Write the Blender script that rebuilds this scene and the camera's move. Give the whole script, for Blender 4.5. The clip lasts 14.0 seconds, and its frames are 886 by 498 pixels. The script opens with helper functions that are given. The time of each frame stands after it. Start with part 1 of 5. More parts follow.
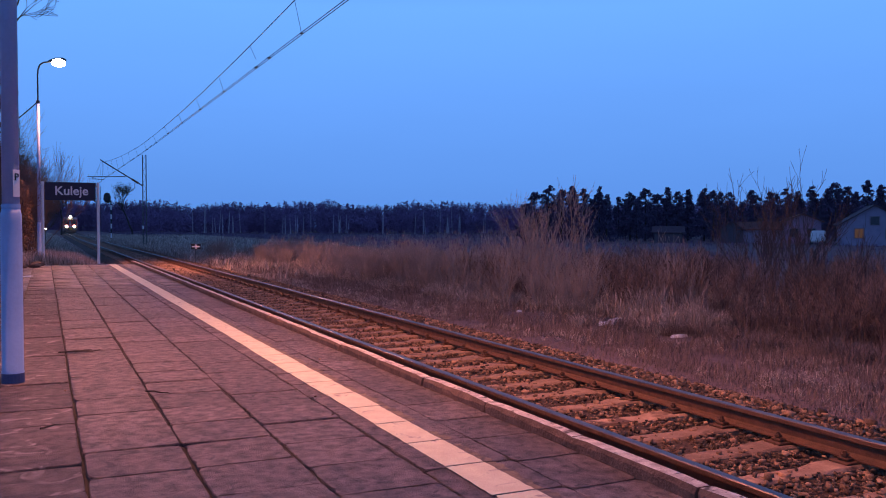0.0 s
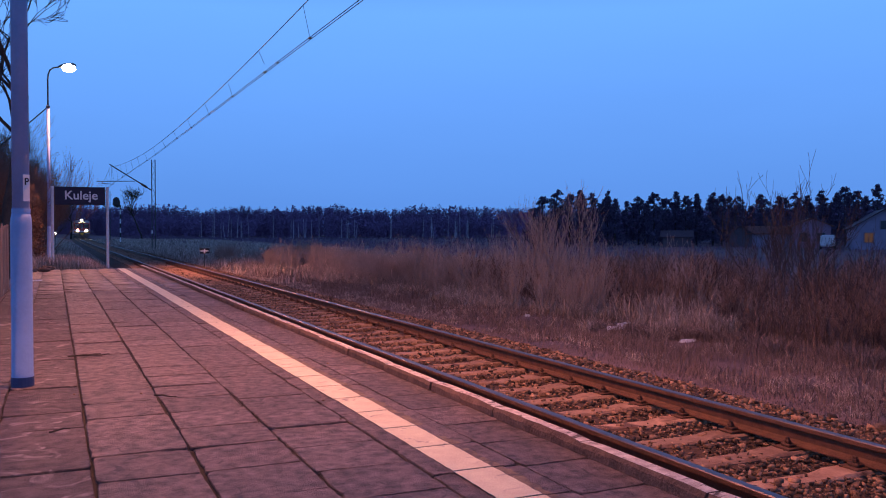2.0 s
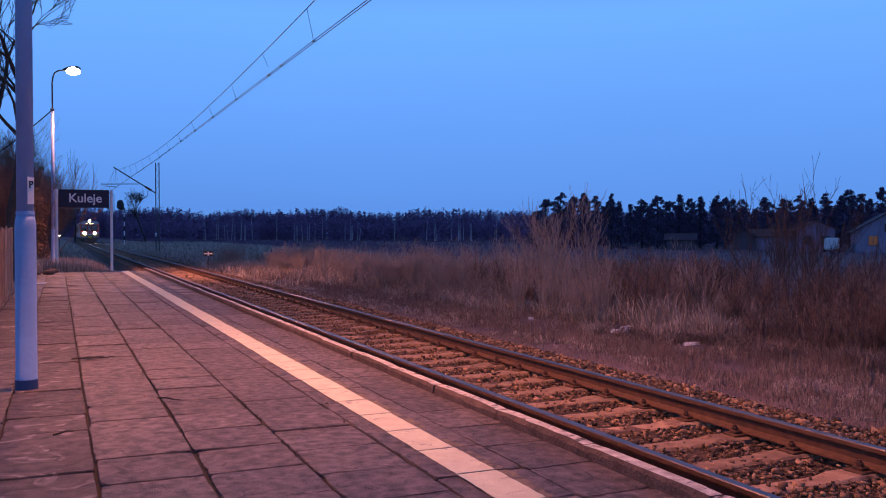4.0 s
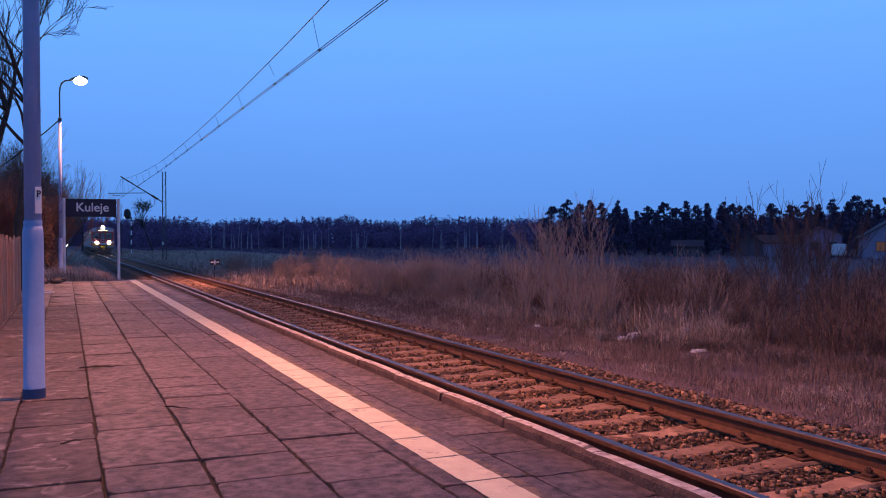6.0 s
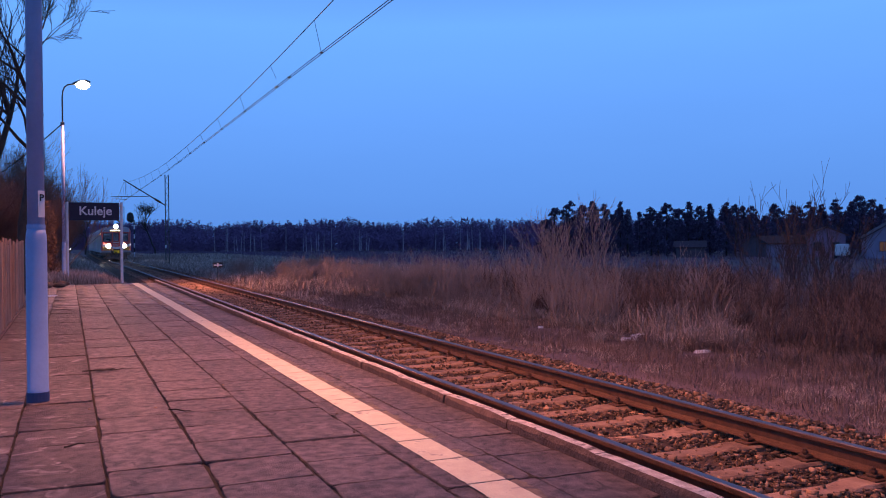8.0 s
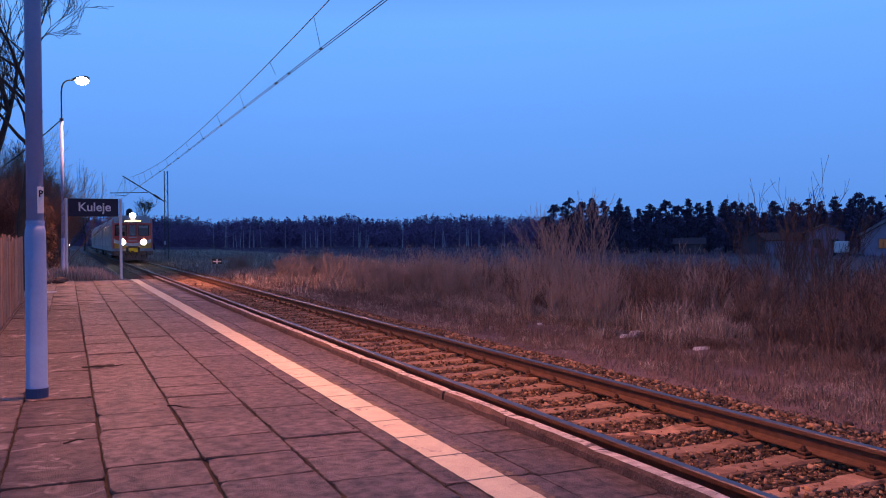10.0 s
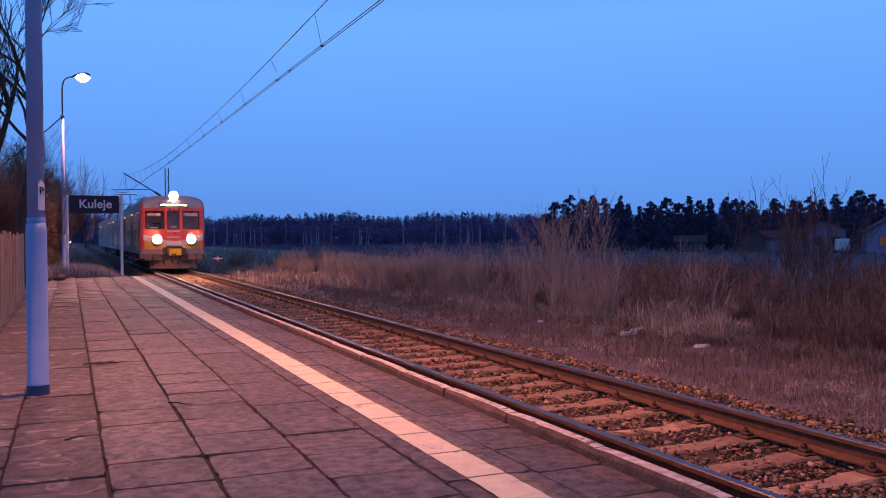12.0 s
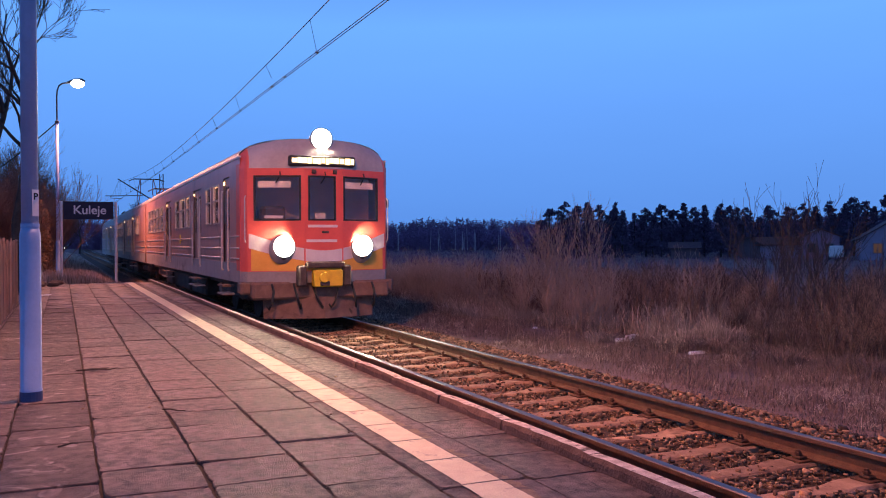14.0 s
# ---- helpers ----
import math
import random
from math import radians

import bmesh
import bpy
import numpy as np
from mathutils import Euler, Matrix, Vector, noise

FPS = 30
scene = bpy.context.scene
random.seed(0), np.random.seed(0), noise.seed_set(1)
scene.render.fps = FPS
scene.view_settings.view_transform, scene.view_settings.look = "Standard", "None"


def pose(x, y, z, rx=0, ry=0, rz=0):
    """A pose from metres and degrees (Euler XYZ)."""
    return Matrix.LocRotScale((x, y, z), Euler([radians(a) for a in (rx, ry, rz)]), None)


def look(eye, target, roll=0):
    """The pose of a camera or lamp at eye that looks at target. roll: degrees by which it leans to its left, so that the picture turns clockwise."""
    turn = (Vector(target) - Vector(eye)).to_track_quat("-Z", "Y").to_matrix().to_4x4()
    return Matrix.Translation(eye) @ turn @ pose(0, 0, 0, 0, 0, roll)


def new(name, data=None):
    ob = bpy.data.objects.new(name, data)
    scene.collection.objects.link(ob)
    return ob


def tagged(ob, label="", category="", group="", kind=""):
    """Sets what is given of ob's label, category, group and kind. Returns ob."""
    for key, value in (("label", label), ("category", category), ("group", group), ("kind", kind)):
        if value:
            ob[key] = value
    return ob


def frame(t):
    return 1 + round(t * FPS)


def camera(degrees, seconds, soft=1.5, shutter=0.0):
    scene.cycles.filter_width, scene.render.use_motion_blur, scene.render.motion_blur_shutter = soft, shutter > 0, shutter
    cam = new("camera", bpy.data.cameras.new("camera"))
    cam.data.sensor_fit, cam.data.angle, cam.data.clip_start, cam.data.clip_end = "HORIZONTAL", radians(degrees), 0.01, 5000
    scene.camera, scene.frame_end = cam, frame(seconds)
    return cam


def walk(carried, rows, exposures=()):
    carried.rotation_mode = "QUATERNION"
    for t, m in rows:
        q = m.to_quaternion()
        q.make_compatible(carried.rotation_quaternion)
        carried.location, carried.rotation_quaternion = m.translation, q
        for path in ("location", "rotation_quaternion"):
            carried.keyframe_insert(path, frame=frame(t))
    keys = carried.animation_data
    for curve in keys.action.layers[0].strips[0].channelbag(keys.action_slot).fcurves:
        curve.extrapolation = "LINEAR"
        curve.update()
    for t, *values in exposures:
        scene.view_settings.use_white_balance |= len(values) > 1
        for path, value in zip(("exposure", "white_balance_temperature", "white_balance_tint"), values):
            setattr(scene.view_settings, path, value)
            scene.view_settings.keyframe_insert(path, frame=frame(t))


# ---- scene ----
EYE_Z = 1.181
RAIL_Z = -0.295          # top of the rails; the paving is z = 0
TRACK_X = 4.411          # centre line of the track

cam = camera(53.95, 14.0, soft=1.05)


def aim(yaw, pitch, roll):
    return pose(0, 0, EYE_Z, 90 + pitch, 0, -yaw) @ pose(0, 0, 0, 0, 0, roll)


walk(cam, [
    (0.0, aim(24.578, -1.514, -0.007)), (0.5, aim(24.306, -1.479, -0.063)), (1.0, aim(24.144, -1.357, -0.054)),
    (1.5, aim(24.032, -1.349, 0.001)), (2.0, aim(24.050, -1.228, -0.012)), (2.5, aim(23.932, -1.152, -0.021)),
    (3.0, aim(23.930, -1.156, 0.015)), (5.5, aim(23.498, -0.654, -0.151)), (6.0, aim(23.417, -0.543, -0.235)),
    (6.5, aim(23.376, -0.509, -0.280)), (7.0, aim(23.277, -0.499, -0.377)), (7.5, aim(23.271, -0.465, -0.451)),
    (8.0, aim(23.239, -0.414, -0.497)), (10.5, aim(23.296, -0.757, -0.396)), (11.0, aim(23.258, -0.861, -0.443)),
    (11.5, aim(23.317, -0.725, -0.414)), (12.0, aim(23.234, -0.818, -0.371)), (12.5, aim(23.394, -0.782, -0.378)),
    (13.0, aim(23.537, -0.797, -0.317)), (13.5, aim(23.520, -0.573, -0.352)), (14.0, aim(23.571, -0.393, -0.303)),
])

# ---- dusk sky and the station lamps ----
world = bpy.data.worlds.new("dusk")
scene.world = world
world.use_nodes = True
wn, wl = world.node_tree.nodes, world.node_tree.links
wn.clear()
w_out, w_bg = wn.new("ShaderNodeOutputWorld"), wn.new("ShaderNodeBackground")
w_co, w_sep, w_ramp = wn.new("ShaderNodeTexCoord"), wn.new("ShaderNodeSeparateXYZ"), wn.new("ShaderNodeValToRGB")
w_noise, w_mix, w_map = wn.new("ShaderNodeTexNoise"), wn.new("ShaderNodeMix"), wn.new("ShaderNodeMapping")
w_map.inputs["Scale"].default_value = (1, 1, 5)
w_noise.inputs["Scale"].default_value, w_noise.inputs["Detail"].default_value = 2.2, 4
w_mix.data_type, w_mix.blend_type = "RGBA", "MULTIPLY"
w_mix.inputs[0].default_value = 0.10
els = w_ramp.color_ramp.elements
els[0].position, els[0].color = 0.0, (0.115, 0.305, 0.84, 1)
els[1].position, els[1].color = 1.0, (0.045, 0.08, 0.26, 1)
for at, col in ((0.03, (0.12, 0.32, 0.88, 1)), (0.12, (0.145, 0.385, 1.02, 1)), (0.24, (0.175, 0.47, 1.2, 1)), (0.40, (0.10, 0.20, 0.58, 1)), (0.6, (0.06, 0.11, 0.34, 1))):
    e = els.new(at)
    e.color = col
wl.new(w_co.outputs["Generated"], w_sep.inputs[0])
wl.new(w_co.outputs["Generated"], w_map.inputs[0])
wl.new(w_map.outputs[0], w_noise.inputs[0])
wl.new(w_sep.outputs[2], w_ramp.inputs[0])
wl.new(w_ramp.outputs[0], w_mix.inputs[6])
wl.new(w_noise.outputs[0], w_mix.inputs[7])
wl.new(w_mix.outputs[2], w_bg.inputs[0])
wl.new(w_bg.outputs[0], w_out.inputs[0])

LAMP_COLOR = (1.0, 0.345, 0.20)
for y, watts, reach, lean, cone, blend in ((7.3, 3800, 3.4, 2.8, 166, 1.0), (35.5, 6800, 6.0, -4.0, 174, 0.85)):
    bulb = bpy.data.lights.new("lamp_light", "SPOT")
    bulb.energy, bulb.color, bulb.shadow_soft_size = watts, LAMP_COLOR, 0.12
    bulb.spot_size, bulb.spot_blend = radians(cone), blend
    o = new("lamp_light", bulb)
    o.matrix_basis = look((0.72, y, 7.12), (reach, y + lean, 0))
scene.view_settings.exposure = 0.0


# ---- materials ----
def mat(name, a, b=None, scale=8.0, rough=0.7, metal=0.0, bump=0.0, bscale=60.0, rand=0.0, stain=None, stain_scale=1.2, stain_at=0.6, island=False, rough2=None):
    """Two colours mixed by noise at two scales, relief, a per-piece shift and optional stains."""
    m = bpy.data.materials.new(name)
    m.use_nodes = True
    n, l = m.node_tree.nodes, m.node_tree.links
    p = n["Principled BSDF"]
    p.inputs["Roughness"].default_value, p.inputs["Metallic"].default_value = rough, metal
    co = n.new("ShaderNodeTexCoord")
    src = co.outputs["Object"]
    if rand:
        off = n.new("ShaderNodeVectorMath")
        oi = n.new("ShaderNodeNewGeometry") if island else n.new("ShaderNodeObjectInfo")
        mul = n.new("ShaderNodeMath")
        mul.operation, mul.inputs[1].default_value = "MULTIPLY", 37.0
        l.new(oi.outputs["Random Per Island" if island else "Random"], mul.inputs[0])
        l.new(src, off.inputs[0])
        l.new(mul.outputs[0], off.inputs[1])
        src = off.outputs[0]
    b = b or tuple(c * 0.75 for c in a)
    n1, n2 = n.new("ShaderNodeTexNoise"), n.new("ShaderNodeTexNoise")
    n1.inputs["Scale"].default_value, n1.inputs["Detail"].default_value = scale, 6
    n2.inputs["Scale"].default_value, n2.inputs["Detail"].default_value = scale * 9, 4
    l.new(src, n1.inputs[0]), l.new(src, n2.inputs[0])
    add = n.new("ShaderNodeMath")
    add.operation = "ADD"
    half = n.new("ShaderNodeMath")
    half.operation, half.inputs[1].default_value = "MULTIPLY", 0.45
    l.new(n2.outputs[0], half.inputs[0]), l.new(n1.outputs[0], add.inputs[0]), l.new(half.outputs[0], add.inputs[1])
    ramp = n.new("ShaderNodeValToRGB")
    ramp.color_ramp.elements[0].position, ramp.color_ramp.elements[1].position = 0.52, 0.92
    ramp.color_ramp.elements[0].color, ramp.color_ramp.elements[1].color = (*a, 1), (*b, 1)
    l.new(add.outputs[0], ramp.inputs[0])
    col = ramp.outputs[0]
    if stain:
        n3 = n.new("ShaderNodeTexNoise")
        n3.inputs["Scale"].default_value, n3.inputs["Detail"].default_value, n3.inputs["Distortion"].default_value = stain_scale, 5, 1.2
        r3 = n.new("ShaderNodeValToRGB")
        r3.color_ramp.elements[0].position, r3.color_ramp.elements[1].position = stain_at, stain_at + 0.09
        mx = n.new("ShaderNodeMix")
        mx.data_type = "RGBA"
        l.new(src, n3.inputs[0]), l.new(n3.outputs[0], r3.inputs[0]), l.new(r3.outputs[0], mx.inputs[0]), l.new(col, mx.inputs[6])
        mx.inputs[7].default_value = (*stain, 1)
        col = mx.outputs[2]
    if rand:
        hsv = n.new("ShaderNodeHueSaturation")
        mr = n.new("ShaderNodeMapRange")
        mr.inputs[3].default_value, mr.inputs[4].default_value = 1 - rand, 1 + rand
        l.new(oi.outputs["Random Per Island" if island else "Random"], mr.inputs[0])
        l.new(mr.outputs[0], hsv.inputs["Value"]), l.new(col, hsv.inputs["Color"])
        col = hsv.outputs[0]
    l.new(col, p.inputs["Base Color"])
    if rough2 is not None:
        rr = n.new("ShaderNodeMapRange")
        rr.inputs[3].default_value, rr.inputs[4].default_value = rough, rough2
        l.new(n1.outputs[0], rr.inputs[0]), l.new(rr.outputs[0], p.inputs["Roughness"])
    if bump:
        nb, bp = n.new("ShaderNodeTexNoise"), n.new("ShaderNodeBump")
        nb.inputs["Scale"].default_value, nb.inputs["Detail"].default_value = bscale, 5
        bp.inputs["Strength"].default_value, bp.inputs["Distance"].default_value = bump, 0.02
        l.new(src, nb.inputs[0]), l.new(nb.outputs[0], bp.inputs["Height"]), l.new(bp.outputs[0], p.inputs["Normal"])
    return m


def glow(name, color, strength):
    m = bpy.data.materials.new(name)
    m.use_nodes = True
    p = m.node_tree.nodes["Principled BSDF"]
    p.inputs["Base Color"].default_value = (0.8, 0.8, 0.8, 1)
    p.inputs["Emission Color"].default_value, p.inputs["Emission Strength"].default_value = (*color, 1), strength
    return m


M_SLAB = mat("paving_concrete", (0.066, 0.049, 0.050), (0.29, 0.21, 0.195), 7.0, 0.62, 0, 1.0, 70, rand=0.20, stain=(0.085, 0.065, 0.064), stain_scale=5.0, stain_at=0.60)
M_SLAB_OLD = mat("worn_concrete", (0.055, 0.040, 0.038), (0.19, 0.135, 0.125), 6, 0.66, 0, 1.0, 60, rand=0.18, stain=(0.36, 0.29, 0.27), stain_scale=2.4, stain_at=0.585)
M_SLAB_FAR = mat("paving_concrete_rest", (0.085, 0.063, 0.064), (0.34, 0.25, 0.23), 5, 0.62, 0, 0.9, 55, rand=0.22, island=True, stain=(0.11, 0.083, 0.08), stain_scale=2.6, stain_at=0.62)
M_OLDPAINT = mat("faded_ochre_paint", (0.30, 0.22, 0.14), (0.15, 0.11, 0.09), 9, 0.8, 0, 0.5, 80, stain=(0.12, 0.09, 0.085), stain_scale=7, stain_at=0.50)
M_JOINT = mat("joint_soil", (0.03, 0.022, 0.018), (0.06, 0.045, 0.035), 20, 0.95, 0, 0.6, 120)
M_PAINT = mat("white_line_paint", (0.84, 0.78, 0.56), (0.70, 0.62, 0.44), 9, 0.65, 0, 0.35, 110, stain=(0.36, 0.29, 0.24), stain_scale=7, stain_at=0.62)
M_KERB = mat("kerb_concrete", (0.10, 0.055, 0.038), (0.20, 0.115, 0.08), 7, 0.85, 0, 0.7, 50, rand=0.15)
M_KERBTOP = mat("kerb_white_paint", (0.85, 0.77, 0.68), (0.42, 0.33, 0.28), 14, 0.75, 0, 0.8, 60, stain=(0.10, 0.07, 0.055), stain_scale=11, stain_at=0.57)
M_RAILTOP = mat("worn_rail_steel", (0.20, 0.175, 0.18), (0.13, 0.115, 0.12), 6, 0.44, 1.0, 0.05, 200)
M_RUST = mat("rusty_steel", (0.10, 0.045, 0.025), (0.17, 0.08, 0.045), 12, 0.7, 0.2, 0.5, 120)
M_SLEEPER = mat("sleeper_concrete", (0.27, 0.155, 0.10), (0.46, 0.29, 0.19), 6, 0.85, 0, 0.5, 60, rand=0.25, stain=(0.12, 0.065, 0.04), stain_scale=2.5, stain_at=0.55)
M_STONE = mat("ballast_stone", (0.10, 0.052, 0.03), (0.40, 0.235, 0.14), 7, 0.85, 0, 0.4, 40, rand=0.85, island=True)
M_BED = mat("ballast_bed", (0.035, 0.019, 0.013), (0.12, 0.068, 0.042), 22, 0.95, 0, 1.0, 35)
M_GROUND = mat("field_soil", (0.13, 0.082, 0.085), (0.25, 0.165, 0.155), 0.9, 0.95, 0, 0.9, 9, stain=(0.075, 0.05, 0.055), stain_scale=0.3)
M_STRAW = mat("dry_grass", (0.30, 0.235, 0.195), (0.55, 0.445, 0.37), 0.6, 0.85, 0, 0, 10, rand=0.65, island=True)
M_WEED = mat("dead_weed_stalks", (0.10, 0.07, 0.062), (0.24, 0.165, 0.14), 0.7, 0.85, 0, 0, 10, rand=0.6, island=True)
# Far grass: blue skylight beyond the lamps' reach is painted into its colour.
M_FIELD = mat("skylit_field_grass", (0.11, 0.068, 0.12), (0.19, 0.12, 0.19), 0.1, 0.9, rand=0.3, island=True)
M_SHORT = mat("mown_dry_grass", (0.12, 0.085, 0.075), (0.28, 0.20, 0.165), 0.5, 0.9, 0, 0, 10, rand=0.6, island=True)
M_THICKET = mat("thicket_twigs", (0.115, 0.072, 0.058), (0.21, 0.135, 0.105), 3, 0.9)
M_BARK = mat("dark_bark", (0.035, 0.026, 0.02), (0.075, 0.055, 0.042), 5, 0.9, 0, 0.7, 25)
M_TWIG = mat("bare_twigs", (0.042, 0.033, 0.034), (0.085, 0.064, 0.062), 3, 0.9)
# Distant woods: the blue veil of haze is mixed into both base colours.
M_PINE = mat("hazed_pine_needles", (0.07, 0.054, 0.105), (0.115, 0.09, 0.16), 0.4, 0.85, rand=0.35, island=True)
M_FOREST = mat("hazed_winter_forest", (0.165, 0.105, 0.21), (0.23, 0.145, 0.28), 0.15, 0.95, rand=0.12, island=True)
M_BIRCH = mat("birch_bark", (0.48, 0.42, 0.47), (0.30, 0.265, 0.30), 1.5, 0.8)
# Grey pole paint with the sky's blue cast put into its colour.
M_POLE = mat("sky_tinted_pole_paint", (0.30, 0.42, 0.66), (0.25, 0.355, 0.58), 4, 0.5, 0.0, 0.12, 60)
M_POLEBASE = mat("dark_blue_paint", (0.035, 0.05, 0.13), (0.06, 0.075, 0.16), 8, 0.6)
M_STEEL = mat("dark_lattice_steel", (0.055, 0.055, 0.06), (0.10, 0.095, 0.09), 5, 0.6, 0.3)
M_WIRE = mat("overhead_wire", (0.03, 0.03, 0.035), None, 5, 0.5, 0.6)
M_WHITE = mat("white_enamel", (0.78, 0.78, 0.78), (0.66, 0.66, 0.67), 6, 0.5)
M_NAVY = mat("navy_enamel", (0.008, 0.010, 0.034), (0.012, 0.015, 0.045), 5, 0.65)
M_BLACK = mat("black_paint", (0.012, 0.012, 0.013), (0.03, 0.03, 0.03), 8, 0.6)
M_WOOD = mat("weathered_fence_wood", (0.28, 0.145, 0.095), (0.46, 0.265, 0.175), 3.5, 0.85, 0, 0.6, 30, rand=0.25)
M_SNOW = mat("old_snow", (0.80, 0.82, 0.86), (0.62, 0.63, 0.66), 8, 0.7, 0, 0.6, 20)
M_LAMP = glow("sodium_lamp_glow", (1.0, 0.80, 0.52), 26)


# ---- building helpers ----
def part(name, bm, material, parent=None, label="", smooth=False):
    me = bpy.data.meshes.new(name)
    bm.to_mesh(me)
    bm.free()
    me.materials.append(material)
    if smooth:
        me.polygons.foreach_set("use_smooth", [True] * len(me.polygons))
    o = new(name, me)
    o.parent = parent
    if label:
        o["label"] = label
    return o


def thing(name, at=(0, 0, 0), turn=0.0, label="", category="", group="", kind=""):
    o = new(name)
    o.matrix_basis = pose(*at, 0, 0, turn)
    return tagged(o, label, category, group, kind)


def box(bm, x0, x1, y0, y1, z0, z1, bevel=0.0, m=None):
    r = bmesh.ops.create_cube(bm, size=1.0)
    vs = r["verts"]
    for v in vs:
        v.co = Vector(((x0 + x1) / 2 + v.co.x * (x1 - x0), (y0 + y1) / 2 + v.co.y * (y1 - y0), (z0 + z1) / 2 + v.co.z * (z1 - z0)))
    if bevel:
        es = list({e for v in vs for e in v.link_edges})
        r = bmesh.ops.bevel(bm, geom=es, offset=bevel, segments=1, affect="EDGES")
        vs = list({v for f in r["faces"] for v in f.verts} | {v for v in vs if v.is_valid})
    if m is not None:
        bmesh.ops.transform(bm, matrix=m, verts=vs)
    return vs


def boxed(*a, **k):
    bm = bmesh.new()
    box(bm, *a, **k)
    return bm


def tube(bm, pts, radii, sides=8, cap=True):
    """A tapered round bar through points."""
    pts = [Vector(p) for p in pts]
    rings, prev = [], None
    for i, p in enumerate(pts):
        d = (pts[min(i + 1, len(pts) - 1)] - pts[max(i - 1, 0)]).normalized()
        side = Vector((0, 0, 1)).cross(d)
        if side.length < 0.05:
            side = Vector((1, 0, 0))
        side = side.normalized() if prev is None else (prev - d * prev.dot(d)).normalized()
        prev = side
        up = d.cross(side)
        r = radii[i] if isinstance(radii, (list, tuple)) else radii
        rings.append([bm.verts.new(p + side * (r * math.cos(6.2832 * k / sides)) + up * (r * math.sin(6.2832 * k / sides))) for k in range(sides)])
    for a, b in zip(rings, rings[1:]):
        for k in range(sides):
            bm.faces.new((a[k], a[(k + 1) % sides], b[(k + 1) % sides], b[k]))
    if cap:
        bm.faces.new(rings[0][::-1])
        bm.faces.new(rings[-1])
    return bm


def tubed(*a, **k):
    return tube(bmesh.new(), *a, **k)


def mesh_arrays(name, verts, faces, material, parent=None, label="", category="", kind="stuff"):
    """One mesh from arrays of vertices and equal-sided faces."""
    me = bpy.data.meshes.new(name)
    verts, faces = np.asarray(verts, np.float32), np.asarray(faces, np.int32)
    me.vertices.add(len(verts))
    me.vertices.foreach_set("co", verts.ravel())
    k = faces.shape[1]
    me.loops.add(faces.size)
    me.loops.foreach_set("vertex_index", faces.ravel())
    me.polygons.add(len(faces))
    me.polygons.foreach_set("loop_start", np.arange(0, faces.size, k, dtype=np.int32))
    me.update(calc_edges=True)
    me.materials.append(material)
    o = new(name, me)
    o.parent = parent
    return tagged(o, label, category, "", kind)


def bend(y):
    """Sideways set of the line, which swings gently to the right far off."""
    return 5.7e-5 * max(0.0, y - 100.0) ** 2


# ---- ground ----
def ground_z(x, y):
    """Height of the ground: bank by the fence, track bed, falling field."""
    def ramp(a, b, t):
        t = min(1.0, max(0.0, t))
        t = t * t * (3 - 2 * t)
        return a + (b - a) * t
    t = x - bend(y)
    if t < 2.6:
        z = -0.62 if t > -0.8 and y < 29.0 else ramp(-0.05, -0.25, (y - 29) / 12)
        if y >= 29.0 and t > 0.5:
            z = ramp(z, -0.62, (t - 0.5) / 1.6)
    else:
        z = ramp(-0.62, -0.70, (t - 6.4) / 3.0)
        z = ramp(z, -1.35, (t - 14.0) / 50.0)
    rough = min(1.0, max(0.0, (t - 6.3) / 3.0)) if t > 2.6 else (0.25 if t < -1.5 else 0.05)
    return z + rough * (0.13 * noise.noise((x * 0.33, y * 0.33, 0)) + 0.05 * noise.noise((x * 1.3, y * 1.3, 3)))


def build_ground():
    xs = [-1500, -600, -250, -120, -60, -40, -28, -20, -14] + [-10, -8, -6, -5, -4, -3, -2, -1.4, -1.0, -0.86, -0.80, 0, 1, 2, 2.6, 3.4, 4.4, 5.4, 6.4] + [7 + 0.7 * i for i in range(38)] + [35, 38, 42, 46, 52, 60, 70, 85, 100, 130, 170, 230, 320, 500, 900, 2000]
    ys = [-800, -300, -100, -50, -30, -20] + [-14 + 0.9 * i for i in range(75)] + [56, 60, 65, 70, 78, 86, 96, 110, 125, 140, 160, 180, 210, 240, 280, 330, 400, 500, 700, 1000, 1600, 2600]
    vs = [(x, y, ground_z(x, y)) for y in ys for x in xs]
    w = len(xs)
    fs = [(j * w + i, j * w + i + 1, (j + 1) * w + i + 1, (j + 1) * w + i) for j in range(len(ys) - 1) for i in range(w - 1)]
    o = mesh_arrays("ground", vs, fs, M_GROUND, label="brown winter field soil beside the railway", kind="structure")
    o.data.polygons.foreach_set("use_smooth", [True] * len(fs))


build_ground()

# ---- track ----
TIE = 0.607
BED_Z = RAIL_Z - 0.197


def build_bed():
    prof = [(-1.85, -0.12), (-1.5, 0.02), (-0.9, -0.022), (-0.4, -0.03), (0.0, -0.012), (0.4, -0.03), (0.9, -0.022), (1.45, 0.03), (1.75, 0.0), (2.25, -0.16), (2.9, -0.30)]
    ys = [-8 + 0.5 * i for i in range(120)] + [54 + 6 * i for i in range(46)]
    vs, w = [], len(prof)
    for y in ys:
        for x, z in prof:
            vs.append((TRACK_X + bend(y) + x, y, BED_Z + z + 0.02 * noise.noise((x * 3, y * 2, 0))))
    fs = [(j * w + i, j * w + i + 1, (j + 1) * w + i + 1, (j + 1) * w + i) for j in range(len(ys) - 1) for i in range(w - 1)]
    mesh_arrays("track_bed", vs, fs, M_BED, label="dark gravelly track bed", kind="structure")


build_bed()


